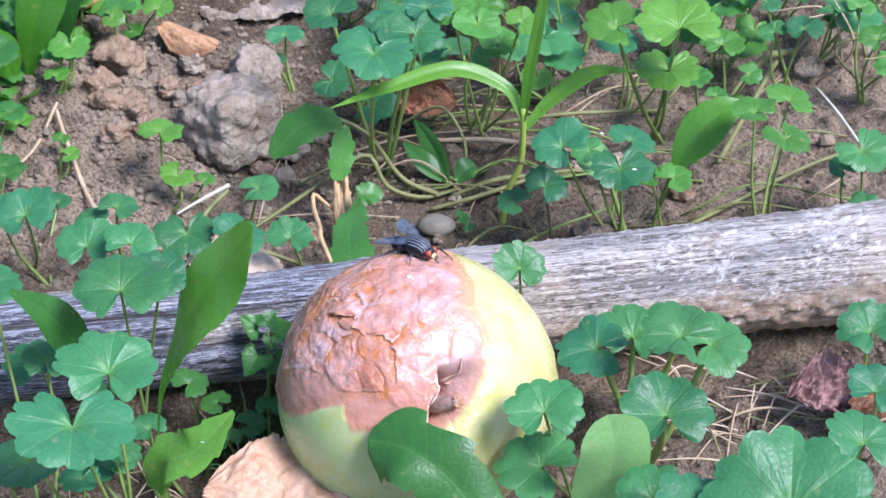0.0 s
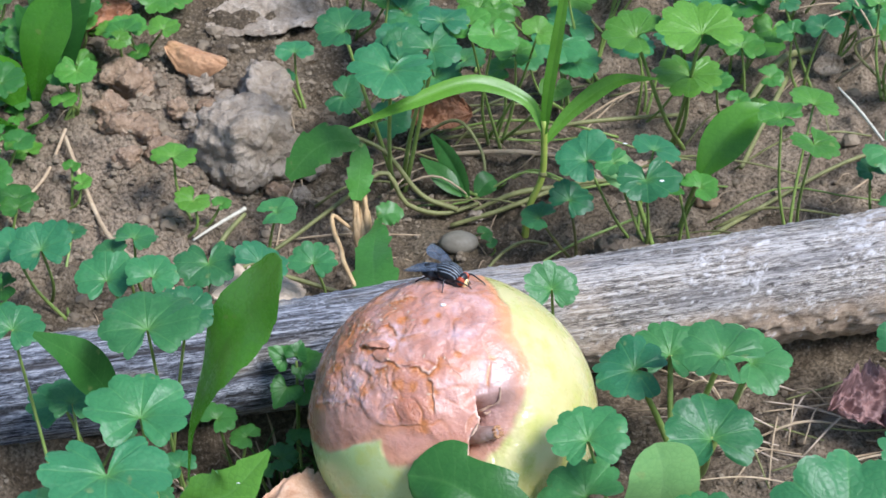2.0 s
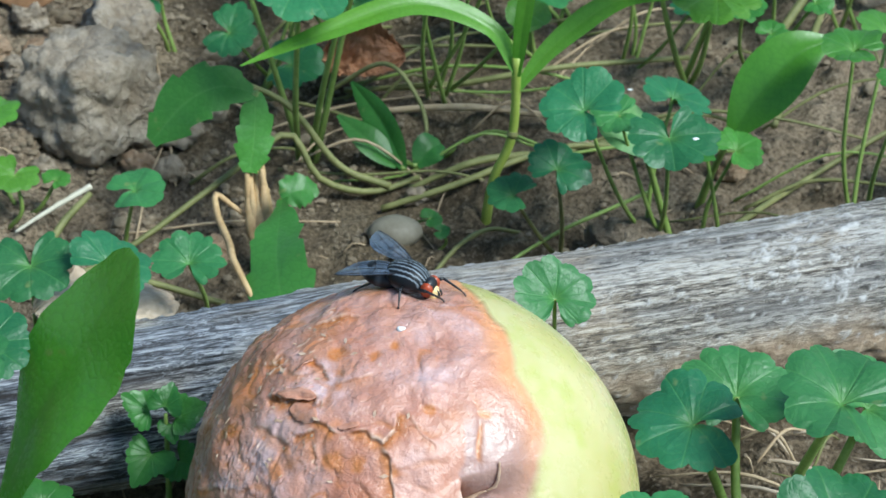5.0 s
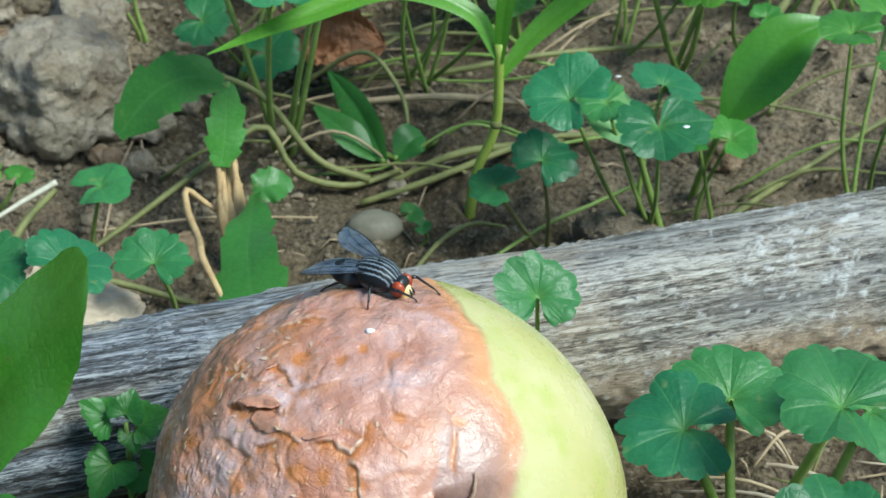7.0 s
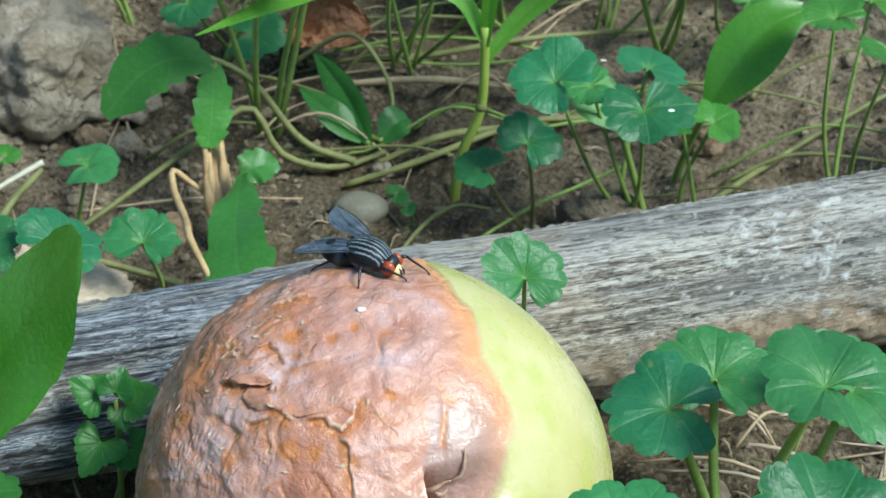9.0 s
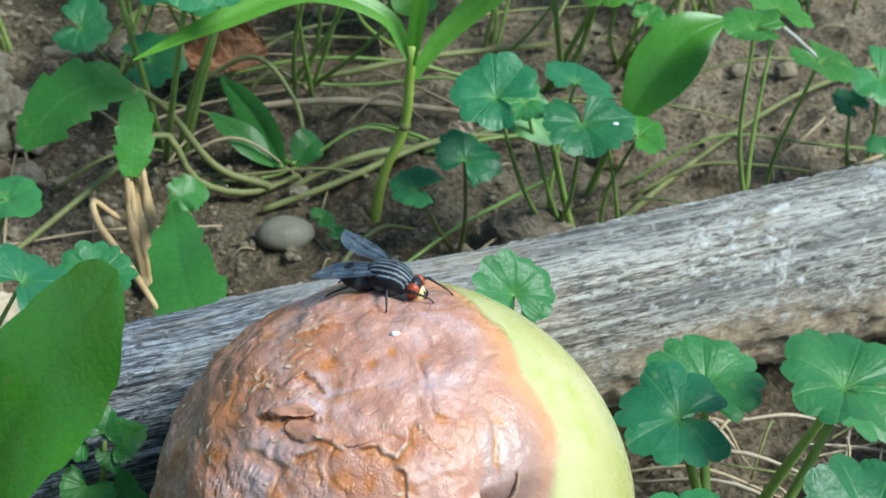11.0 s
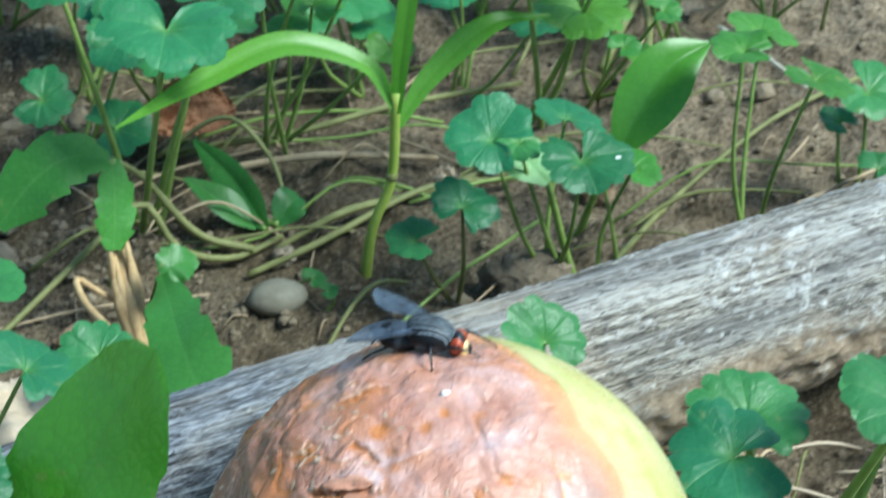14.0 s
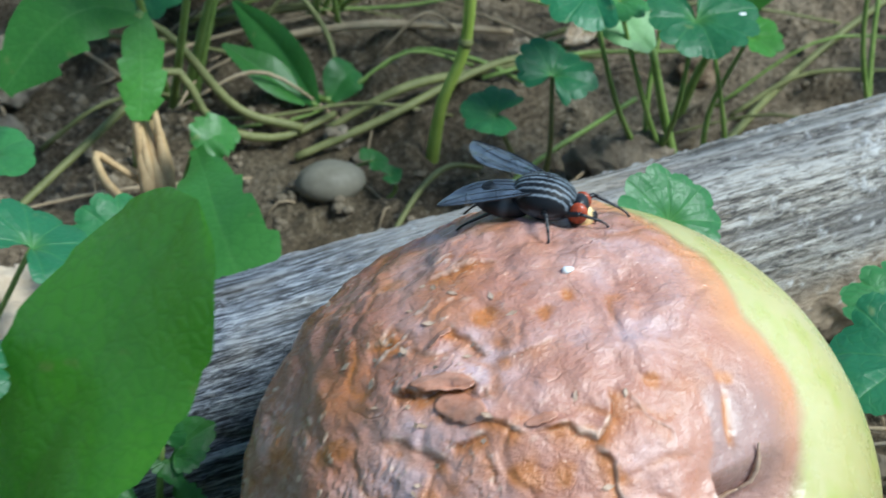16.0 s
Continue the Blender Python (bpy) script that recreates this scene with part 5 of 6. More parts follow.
# in front, before the apple's sound side
weed(0.036, -0.008, IVY, [(0.0250, -0.028, 0.051, 15.5, 34, -14, -12), (0.0250, -0.031, 0.0385, 17.5, 30, -10, -55)], seed=25)
weed(0.052, 0.002, "weed with scalloped green leaves on pale stems before a log",
     [(0.0380, 0.004, 0.040, 17, 24, -6, -70), (0.0475, 0.016, 0.0335, 16.5, 28, 0, 8), (0.0545, -0.006, 0.053, 18, 26, 0, -50), (0.0635, 0.006, 0.040, 17, 24, 10, 62), (0.0500, -0.026, 0.049, 19, 36, 4, -8)], seed=27, thick=0.0008)
weed(0.075, -0.040, "large scalloped green leaves standing on stems", [(0.0690, -0.062, 0.060, 31, 38, -4, 2), (0.0880, -0.036, 0.052, 15, 34, 0, 10)], seed=29, thick=0.0009)
weed(0.052, -0.046, IVY, [(0.0530, -0.060, 0.056, 17, 30, 0, 30), (0.0455, -0.048, 0.048, 14, 26, -6, -40)], seed=31)
weed(0.104, 0.010, IVY_LOG, [(0.1030, 0.022, 0.031, 15.5, 32, 0, -20), (0.0975, -0.008, 0.040, 12.5, 30, 0, 30), (0.112, 0.004, 0.030, 12, 25, 0, 60)], seed=33)
weed(0.0215, 0.0285, "small round scalloped leaf on a thin stem before a log", [(0.0218, 0.0290, 0.0415, 12.2, 50, 4, 8)], seed=35)
weed(0.0100, 0.0960, "tiny seedling with two narrow green leaves on soil", [(0.0088, 0.0965, 0.0040, 4.5, 26, 0, 70), (0.0105, 0.0930, 0.0035, 3.5, 26, 0, 100)], seed=68, depth=0.02, thick=0.0003, name="seedling", mat=LEAF_DEEP)
for i, (x, y) in enumerate(((-0.124, 0.166), (-0.116, 0.176), (-0.131, 0.146), (-0.128, 0.100), (-0.110, 0.200))):
    r = random.Random(620 + i)
    weed(x, y, "dense low clump of round dark green leaves", [(x + r.uniform(-0.009, 0.009), y + r.uniform(-0.010, 0.006), r.uniform(0.010, 0.030), r.uniform(9, 14), r.uniform(20, 40), r.uniform(-10, 10), r.uniform(-180, 180)) for _ in range(5)],
         seed=640 + i, mat=LEAF_DEEP)
# behind the log, beside the grass
weed(0.033, 0.090, IVY, [(0.0300, 0.0835, 0.0250, 11.3, 38, 4, 28), (0.0225, 0.0845, 0.0185, 9.6, 30, -10, -72)], seed=37, stem=STEM_PALE)
weed(0.053, 0.090, IVY, [(0.0335, 0.0825, 0.0385, 14.8, 36, -8, -48), (0.0485, 0.0795, 0.0345, 15.4, 30, 0, 178), (0.0525, 0.0960, 0.0315, 12.5, 22, 6, 30), (0.0415, 0.0900, 0.0320, 10, 30, 0, -100)], seed=39)
weed(0.063, 0.092, IVY, [(0.0645, 0.0915, 0.0225, 10, 30, 4, 60), (0.0590, 0.0925, 0.0220, 7, 30, 0, -60)], seed=41, mat=LEAF_FRESH)
weed(0.092, 0.092, IVY_LOG, [(0.0955, 0.1090, 0.0365, 13, 22, 6, 40), (0.0895, 0.0800, 0.0445, 13, 16, 4, 160), (0.0840, 0.0950, 0.0420, 12, 14, -4, -60)], seed=43, mat=LEAF_FRESH)
weed(0.114, 0.096, IVY_LOG, [(0.1150, 0.1000, 0.0270, 15.5, 32, 0, 150), (0.1110, 0.1010, 0.0200, 8, 30, 0, -30), (0.1165, 0.0930, 0.0140, 9, 30, 0, 60)], seed=45)
# far row, larger weeds
MALLOW = "upright weed with lobed toothed light-green leaves"
weed(0.066, 0.140, MALLOW, [(0.0640, 0.1090, 0.0590, 21.5, 28, 0, -10), (0.0475, 0.1100, 0.0575, 17.5, 30, -6, -60), (0.0640, 0.1190, 0.0395, 17.5, 30, -4, -170)], seed=47, mat=LEAF_FRESH, depth=0.17, lobes=10, thick=0.0006, name="mallow")
weed(0.084, 0.148, MALLOW, [(0.0820, 0.1440, 0.0320, 12, 35, 0, 10), (0.0890, 0.1350, 0.0275, 8, 30, 0, 90), (0.0740, 0.1340, 0.0270, 9, 25, 0, 120), (0.0800, 0.1320, 0.0220, 7, 30, 0, 60), (0.0860, 0.1340, 0.0180, 9, 20, 0, 20)], seed=49, mat=LEAF_FRESH, depth=0.16, lobes=9, name="mallow")
weed(0.108, 0.160, MALLOW, [(0.1075, 0.1580, 0.0290, 11, 30, 0, 0), (0.0990, 0.1590, 0.0270, 9, 30, 0, -30), (0.0965, 0.1630, 0.0350, 9, 30, 0, 60)], seed=51, mat=LEAF_BLUE, depth=0.14, name="mallow")
weed(0.128, 0.158, MALLOW, [(0.1280, 0.1520, 0.0300, 11, 30, 0, -20), (0.1250, 0.1660, 0.0320, 9, 30, 0, 30), (0.134, 0.150, 0.022, 12, 30, 0, 0)], seed=53, mat=LEAF_FRESH, depth=0.14, name="mallow")
weed(-0.014, 0.128, "tall weed with broad scalloped bluish-green leaves", [(-0.0150, 0.1010, 0.0540, 20.5, 32, -4, -160), (-0.0045, 0.1120, 0.0530, 15.5, 32, 6, 40), (-0.0280, 0.1275, 0.0490, 15.5, 26, -8, -60), (-0.0020, 0.1200, 0.0560, 13, 25, 6, 0)], seed=55, thick=0.0006, name="tall_weed")
weed(-0.043, 0.166, IVY, [(-0.0450, 0.1690, 0.0160, 11, 26, 0, 0), (-0.0480, 0.1660, 0.0090, 6, 26, 0, 40)], seed=57)
weed(0.014, 0.142, "tall weed with rounded fresh green leaves", [(0.0120, 0.1210, 0.0510, 13, 34, 6, 170), (0.0050, 0.1250, 0.0520, 12, 30, -6, -30), (0.0185, 0.1370, 0.0350, 11, 34, 0, 20), (0.0150, 0.1400, 0.0280, 9, 34, 0, -60), (0.0285, 0.1210, 0.0340, 8.5, 38, 0, 180), (0.0240, 0.130, 0.046, 10, 30, 0, 40)], seed=59, mat=LEAF_FRESH, depth=0.05, name="tall_weed")
for i, (x, y) in enumerate(((0.058, 0.158), (0.034, 0.162), (-0.004, 0.160), (-0.022, 0.152), (0.088, 0.172), (0.046, 0.176), (0.118, 0.182), (-0.016, 0.180), (0.074, 0.186), (0.010, 0.186))):
    r = random.Random(500 + i)
    weed(x, y, IVY, [(x + r.uniform(-0.012, 0.012), y + r.uniform(-0.012, 0.008), r.uniform(0.010, 0.034), r.uniform(10, 17), r.uniform(18, 40), r.uniform(-10, 10), r.uniform(-180, 180)) for _ in range(4)],
         seed=520 + i, mat=r.choice((LEAF_BLUE, LEAF_BLUE, LEAF_FRESH)), thick=0.0004)
for i, (x, y) in enumerate(((-0.134, 0.128), (-0.110, 0.148), (-0.100, 0.170), (-0.128, 0.176), (-0.118, 0.060), (-0.122, 0.090), (-0.142, 0.152), (-0.138, 0.186), (-0.146, 0.112), (-0.112, 0.186))):
    r = random.Random(560 + i)
    weed(x, y, IVY, [(x + r.uniform(-0.010, 0.010), y + r.uniform(-0.012, 0.006), r.uniform(0.010, 0.026), r.uniform(7, 12), r.uniform(18, 40), r.uniform(-10, 10), r.uniform(-180, 180)) for _ in range(4)],
         seed=580 + i, mat=r.choice((LEAF_FRESH, LEAF_DEEP, LEAF_FRESH)), thick=0.00045)
# dense growth that closes the view beyond
for i in range(26):
    r = random.Random(200 + i)
    x, y = -0.17 + 0.34 * (i % 13) / 12 + r.uniform(-0.012, 0.012), 0.200 + 0.035 * (i // 13) + r.uniform(-0.01, 0.012)
    if -0.075 < x < -0.03:
        continue
    weed(x, y, IVY, [(x + r.uniform(-0.014, 0.014), y + r.uniform(-0.012, 0.010), r.uniform(0.012, 0.038), r.uniform(11, 18), r.uniform(20, 40), r.uniform(-10, 10), r.uniform(-180, 180)) for _ in range(3)],
         seed=300 + i, mat=r.choice((LEAF_BLUE, LEAF_BLUE, LEAF_FRESH)))

# long-leaved plants
blade_plant("dandelion", -0.058, -0.006, "long smooth upright green leaf before a log",
            [([(-0.0590, -0.0045, 0.016), (-0.0565, -0.0045, 0.034), (-0.0505, -0.0025, 0.0490), (-0.0430, 0.0000, 0.0615), (-0.0355, 0.0022, 0.0725)], [0.8, 1.0, 2.2, 5.6, 9.0, 10.0, 9.8, 9.2, 8.2], (-0.77, -0.28, 0.60))],
            LEAF_LONG, teeth=0.07, nteeth=9, wave=0.16, fold=0.14, round_tip=0.84, curl=0.10)
blade_plant("dandelion", -0.074, 0.004, "narrow dark green leaf leaning beside a log",
            [([(-0.0735, 0.002, 0.034), (-0.0795, 0.000, 0.048), (-0.0870, -0.003, 0.058)], [1.5, 4.2, 4.4, 2.6, 0.6], (0.1, -0.5, 0.85))], LEAF_DEEP, fold=0.2)
blade_plant("dandelion", -0.052, -0.022, "toothed green leaf arching over the soil",
            [([(-0.0560, -0.0250, 0.022), (-0.0530, -0.0275, 0.033), (-0.0460, -0.0290, 0.038), (-0.0380, -0.0255, 0.046)], [2.0, 4.0, 6.2, 5.6, 4.2, 0.6], (0.1, -0.45, 0.9))],
            LEAF_FRESH, teeth=0.22, nteeth=6, fold=0.35)
blade_plant("dandelion", 0.012, -0.040, "broad glossy green leaf in front of an apple",
            [([(0.0165, -0.0480, 0.030), (0.0080, -0.0400, 0.0405), (-0.0015, -0.0345, 0.0450), (-0.0105, -0.0300, 0.0435)], [4.0, 6.8, 8.8, 8.0, 9.2, 6.6], (-0.05, -0.62, 0.78)),
             ([(0.000, -0.0440, 0.010), (-0.003, -0.0410, 0.024), (-0.006, -0.0375, 0.034)], [2.0, 3.4, 3.6, 0.8], (-0.3, -0.6, 0.7))], LEAF_DEEP, teeth=0.24, nteeth=3.6, fold=0.25, wave=0.14, curl=0.2, round_tip=0.75)
blade_plant("plantain", 0.036, -0.034, "pale smooth oval leaf standing upright",
            [([(0.0360, -0.0370, 0.022), (0.0375, -0.0390, 0.038), (0.0385, -0.0400, 0.052), (0.0365, -0.0390, 0.0605)], [2.0, 5.6, 7.0, 7.2, 6.8, 6.0], (0.1, -0.85, 0.5))], LEAF_PALE, fold=0.15, round_tip=0.75)
blade_plant("plantain", 0.063, 0.106, "smooth oval green leaf with a sharp midrib",
            [([(0.0655, 0.1005, 0.0185), (0.0710, 0.1035, 0.0265), (0.0775, 0.1065, 0.0330), (0.0850, 0.1085, 0.0355)], [0.9, 3.6, 5.6, 6.0, 4.9, 2.8, 0.4], (-0.25, -0.62, 0.74))], LEAF_SMOOTH, fold=0.5, wave=0.03)
blade_plant("plantain", 0.056, 0.086, "smooth pale green leaf between round leaves",
            [([(0.0470, 0.088, 0.024), (0.0420, 0.094, 0.028), (0.0375, 0.098, 0.028)], [1.0, 4.0, 4.2, 2.6, 0.5], (0, -0.6, 0.8))], LEAF_PALE, fold=0.2)
blade_plant("dandelion", -0.022, 0.092, "lobed green leaf lying on the soil",
            [([(-0.0190, 0.0890, 0.0150), (-0.0195, 0.0800, 0.0170), (-0.0200, 0.0690, 0.0175), (-0.0190, 0.0575, 0.0150)], [1.2, 1.6, 3.4, 4.8, 5.0, 6.2, 6.8, 5.2], (-0.25, -0.60, 0.72)),
             ([(-0.0190, 0.0890, 0.0150), (-0.0165, 0.0900, 0.0160), (-0.0125, 0.0920, 0.0150)], [1.2, 3.2, 3.8, 3.0, 1.0], (0.05, -0.55, 0.83))],
            LEAF_DEEP, teeth=0.20, nteeth=5, fold=0.12, wave=0.12)
blade_plant("dandelion", -0.024, 0.108, "lobed green leaf with a notched edge",
            [([(-0.0240, 0.1060, 0.0270), (-0.0300, 0.1050, 0.0290), (-0.0365, 0.1035, 0.0265), (-0.0430, 0.1020, 0.0190)], [1.5, 4.2, 5.6, 6.0, 5.4, 1.6], (-0.1, -0.55, 0.83)),
             ([(-0.0235, 0.1060, 0.0270), (-0.0240, 0.1020, 0.0200), (-0.0250, 0.0985, 0.0140)], [1.2, 3.4, 4.0, 3.6, 1.6], (0.3, -0.6, 0.7))],
            LEAF_FRESH, teeth=0.25, nteeth=4, fold=0.1)
blade_plant("weed_sprig", 0.002, 0.118, "narrow folded green leaves low on the soil",
            [([(0.0050, 0.1150, 0.002), (0.0010, 0.1220, 0.008), (-0.0050, 0.1300, 0.013)], [0.8, 2.8, 3.2, 2.4, 0.4], (-0.6, -0.4, 0.6)),
             ([(0.0035, 0.1160, 0.002), (-0.0020, 0.1190, 0.006), (-0.0080, 0.1240, 0.009)], [0.8, 2.6, 3.0, 2.2, 0.4], (0.2, -0.5, 0.8)),
             ([(0.0075, 0.1160, 0.002), (0.0100, 0.1180, 0.0045), (0.0125, 0.1200, 0.0045)], [1.0, 3.0, 3.2, 1.2], (0.1, -0.5, 0.85))], LEAF_DEEP, fold=0.4)
blade_plant("broadleaf_weed", -0.120, 0.148, "clump of broad upright green leaves",
            [([(-0.1190, 0.1480, 0.006), (-0.1170, 0.1490, 0.020), (-0.1130, 0.1520, 0.034), (-0.1060, 0.1560, 0.046)], [0.9, 1.4, 4.5, 6.8, 6.6, 1.0], (-0.1, -0.75, 0.6)),
             ([(-0.1210, 0.1480, 0.006), (-0.1240, 0.1470, 0.018), (-0.1280, 0.1470, 0.030)], [0.9, 1.6, 4.6, 5.2, 1.0], (0.2, -0.7, 0.65)),
             ([(-0.1180, 0.1440, 0.005), (-0.1160, 0.1380, 0.013), (-0.1130, 0.1320, 0.017)], [0.8, 2.4, 3.6, 3.0, 0.8], (0.1, -0.5, 0.85)),
             ([(-0.1220, 0.1440, 0.005), (-0.1250, 0.1360, 0.014), (-0.1270, 0.1290, 0.018)], [0.8, 2.6, 4.2, 3.6, 0.8], (-0.1, -0.5, 0.85))], LEAF_LONG, fold=0.2)
weed(-0.122, 0.118, IVY, [(-0.1180, 0.1220, 0.018, 9, 22, 0, 40), (-0.1240, 0.1140, 0.014, 10, 22, 0, -60), (-0.1160, 0.1040, 0.012, 11, 24, 4, 10), (-0.1270, 0.1240, 0.020, 9, 24, 0, 0)], seed=67, mat=LEAF_DEEP)
blade_plant("broadleaf_weed", -0.112, 0.160, "tall broad dark green leaves",
            [([(-0.1130, 0.1600, 0.008), (-0.1110, 0.1620, 0.026), (-0.1060, 0.1660, 0.045), (-0.0990, 0.1720, 0.060)], [1.2, 4.5, 7.5, 8.0, 6.0, 1.0], (-0.2, -0.75, 0.6)),
             ([(-0.1140, 0.1590, 0.008), (-0.1170, 0.1590, 0.024), (-0.1220, 0.1600, 0.038)], [1.0, 4.0, 5.0, 3.8, 0.6], (0.1, -0.7, 0.65)),
             ([(-0.1120, 0.1640, 0.008), (-0.1160, 0.1700, 0.028), (-0.1210, 0.1780, 0.046)], [1.0, 3.6, 4.6, 3.6, 0.6], (0.2, -0.7, 0.65))], LEAF_DEEP, fold=0.25)


SPRIG_Z = gz_fast(-0.0375, 0.021)


def build_sprig():
    root = thing("nettle_sprig", -0.0375, 0.021, SPRIG_Z, "small wrinkled dark green sprig between log and apple", "plant", "low weeds")
    rng = random.Random(3)
    up = 0.0030 - SPRIG_Z
    part("stem", tube("stem", [(0, 0, -0.001), (0.001, 0, up + 0.012), (0.0015, -0.001, up + 0.0255)], [0.0006, 0.0005, 0.0003], STEM_GREEN, 10, 6), root)
    for k, (dx, dy, dz, w, spin, tilt) in enumerate(((0.0015, 0.0, 0.0262, 5.2, 20, 40), (-0.001, 0.001, 0.0245, 6.4, -62, 30), (0.0030, 0.000, 0.0240, 6.8, 68, 30), (0.0022, -0.001, 0.0235, 4.2, 170, 35), (-0.001, -0.002, 0.0185, 7.6, -150, 35), (0.003, -0.001, 0.0160, 6.4, 120, 35))):
        dz = dz + up
        v, f, vein = round_leaf(w * 0.001, rng, 13, 0.10, 0.8, 0.2, 0.5)
        part("leaf", mesh_of("leaf", place(v, leaf_frame(tilt, 0, spin), (dx, dy, dz)), f, LEAF_DEEP, attrs=vein_attrs(vein)), root)


build_sprig()


# ---------------------------------------------------------------- grass
def build_grass():
    b = np.array([0.0200, 0.1020, gz_fast(0.02, 0.102)])
    root = thing("grass_plant", *b, "broad-bladed grass with one arching stem", "grass")
    node = np.array([0.0245, 0.1040, 0.0180])
    top = np.array([0.0245, 0.1050, 0.0345])
    part("stem", tube("stem", [np.zeros(3) - (0, 0, 0.001), (node - b) * 0.5 + np.array([-0.001, 0, 0]), node - b, top - b], [0.0011, 0.0009, 0.0009, 0.0009], GRASS_STEM, 22, 9), root)
    part("node", tube("node", [node - b - (0, 0, 0.0008), node - b, node - b + (0, 0, 0.0008)], [0.0009, 0.0012, 0.0009], STEM_PALE, 8, 9), root, "swollen pale stem joint")
    for line, widths, normal in (
            ([(0.0243, 0.1045, 0.0320), (0.0195, 0.1080, 0.0390), (0.0060, 0.1090, 0.0436), (-0.0110, 0.0990, 0.0440), (-0.0255, 0.0885, 0.0442)], [0.8, 1.4, 1.9, 2.4, 2.5, 2.1, 1.2, 0.15], (-0.1, -0.45, 0.88)),
            ([(0.0250, 0.1045, 0.0280), (0.0320, 0.1085, 0.0350), (0.0430, 0.1115, 0.0420), (0.0546, 0.1123, 0.0423)], [0.8, 1.4, 1.9, 2.3, 2.0, 1.0, 0.2], (0.1, -0.5, 0.85)),
            ([(0.0245, 0.1040, 0.0310), (0.0255, 0.1060, 0.0440), (0.0275, 0.1090, 0.0580), (0.0300, 0.1130, 0.0760)], [0.8, 1.4, 1.6, 1.6, 1.3, 0.7], (-0.3, -0.85, 0.35))):
        v, f, vein = blade([np.array(q) - b for q in line], [q * 0.001 for q in widths], normal, n=48, k=9, nveins=0, fold=0.3, wave=0.03)
        part("blade", mesh_of("blade", v, f, LEAF_GRASS, attrs=vein_attrs(vein)), root)


build_grass()


# ---------------------------------------------------------------- runners, straw, roots
def stalk_thing(name, pts, radii, mat, label, category="stem", n=22, lift=0.0):
    """A thin stem through points (x, y, height over the soil)."""
    w = [np.array([x, y, gz_fast(x, y) + h + lift]) for x, y, h in pts]
    o = w[0]
    verts, faces = tube_data([p - o for p in w], radii, n, 7, 0.08, len(name))
    return solid(name, mesh_of(name, verts, faces, mat), *o, label, category, "stems on the soil")


RUN = "pale green creeping stem lying on the soil"
STR = "dry straw-coloured stalk lying on the soil"
stalk_thing("runner", [(0.008, 0.115, 0.003), (-0.002, 0.111, 0.003), (-0.012, 0.110, 0.006), (-0.018, 0.113, 0.012), (-0.030, 0.105, 0.010), (-0.052, 0.090, 0.004), (-0.068, 0.080, 0.002)], [0.0006, 0.0007, 0.0007, 0.0006, 0.0006], STEM_PALE, RUN)
stalk_thing("runner", [(0.060, 0.128, 0.003), (0.040, 0.122, 0.004), (0.020, 0.114, 0.004), (0.006, 0.112, 0.003)], [0.0006, 0.0008, 0.0008, 0.0006], STEM_PALE, RUN)
stalk_thing("runner", [(0.056, 0.122, 0.002), (0.036, 0.117, 0.003), (0.014, 0.110, 0.003), (0.0, 0.108, 0.001)], [0.0006, 0.0007, 0.0007], STEM_PALE, RUN)
stalk_thing("runner", [(-0.006, 0.148, 0.003), (0.018, 0.146, 0.004), (0.040, 0.148, 0.004), (0.070, 0.156, 0.003)], [0.0006, 0.0007, 0.0006], STEM_PALE, RUN)
stalk_thing("runner", [(0.0, 0.138, 0.003), (0.020, 0.133, 0.003), (0.045, 0.136, 0.003)], [0.0007, 0.0008, 0.0006], STRAW, STR)
stalk_thing("runner", [(0.0195, 0.082, 0.003), (0.0325, 0.0900, 0.006), (0.0430, 0.0960, 0.008), (0.0530, 0.1020, 0.007)], [0.0003, 0.0004, 0.0004, 0.0004], STEM_GREEN, RUN)
stalk_thing("runner", [(0.064, 0.092, 0.004), (0.085, 0.110, 0.004), (0.110, 0.122, 0.004), (0.135, 0.132, 0.003)], [0.0007, 0.0006, 0.0006], STEM_PALE, RUN)
stalk_thing("runner", [(-0.030, 0.118, 0.025), (-0.018, 0.118, 0.014), (-0.008, 0.114, 0.005), (0.002, 0.112, 0.003)], [0.0005, 0.0007, 0.0008], STEM_PALE, RUN)
stalk_thing("runner", [(-0.066, 0.083, 0.002), (-0.048, 0.082, 0.003), (-0.030, 0.080, 0.003)], [0.0006, 0.0007, 0.0006], STEM_PALE, RUN)
stalk_thing("runner", [(0.0060, 0.0805, 0.002), (0.0130, 0.0870, 0.004), (0.0195, 0.0930, 0.004), (0.0260, 0.0960, 0.002)], [0.0004, 0.0005, 0.0004], STEM_PALE, RUN)
stalk_thing("straw", [(0.063, 0.090, 0.002), (0.090, 0.094, 0.004), (0.125, 0.100, 0.005)], [0.0004, 0.0004], STRAW, STR)
stalk_thing("straw", [(0.104, 0.172, 0.004), (0.096, 0.152, 0.010), (0.088, 0.138, 0.006), (0.082, 0.126, 0.003)], [0.0009, 0.0008, 0.0007], STEM_PALE, STR)
stalk_thing("straw", [(0.110, 0.180, 0.008), (0.098, 0.164, 0.012), (0.086, 0.152, 0.006)], [0.0012, 0.0010], STEM_PALE, STR)
stalk_thing("straw", [(0.114, 0.156, 0.006), (0.118, 0.144, 0.005), (0.122, 0.130, 0.003)], [0.0003, 0.0005, 0.0004], STRAW_WHITE, "bleached flat straw on the soil")
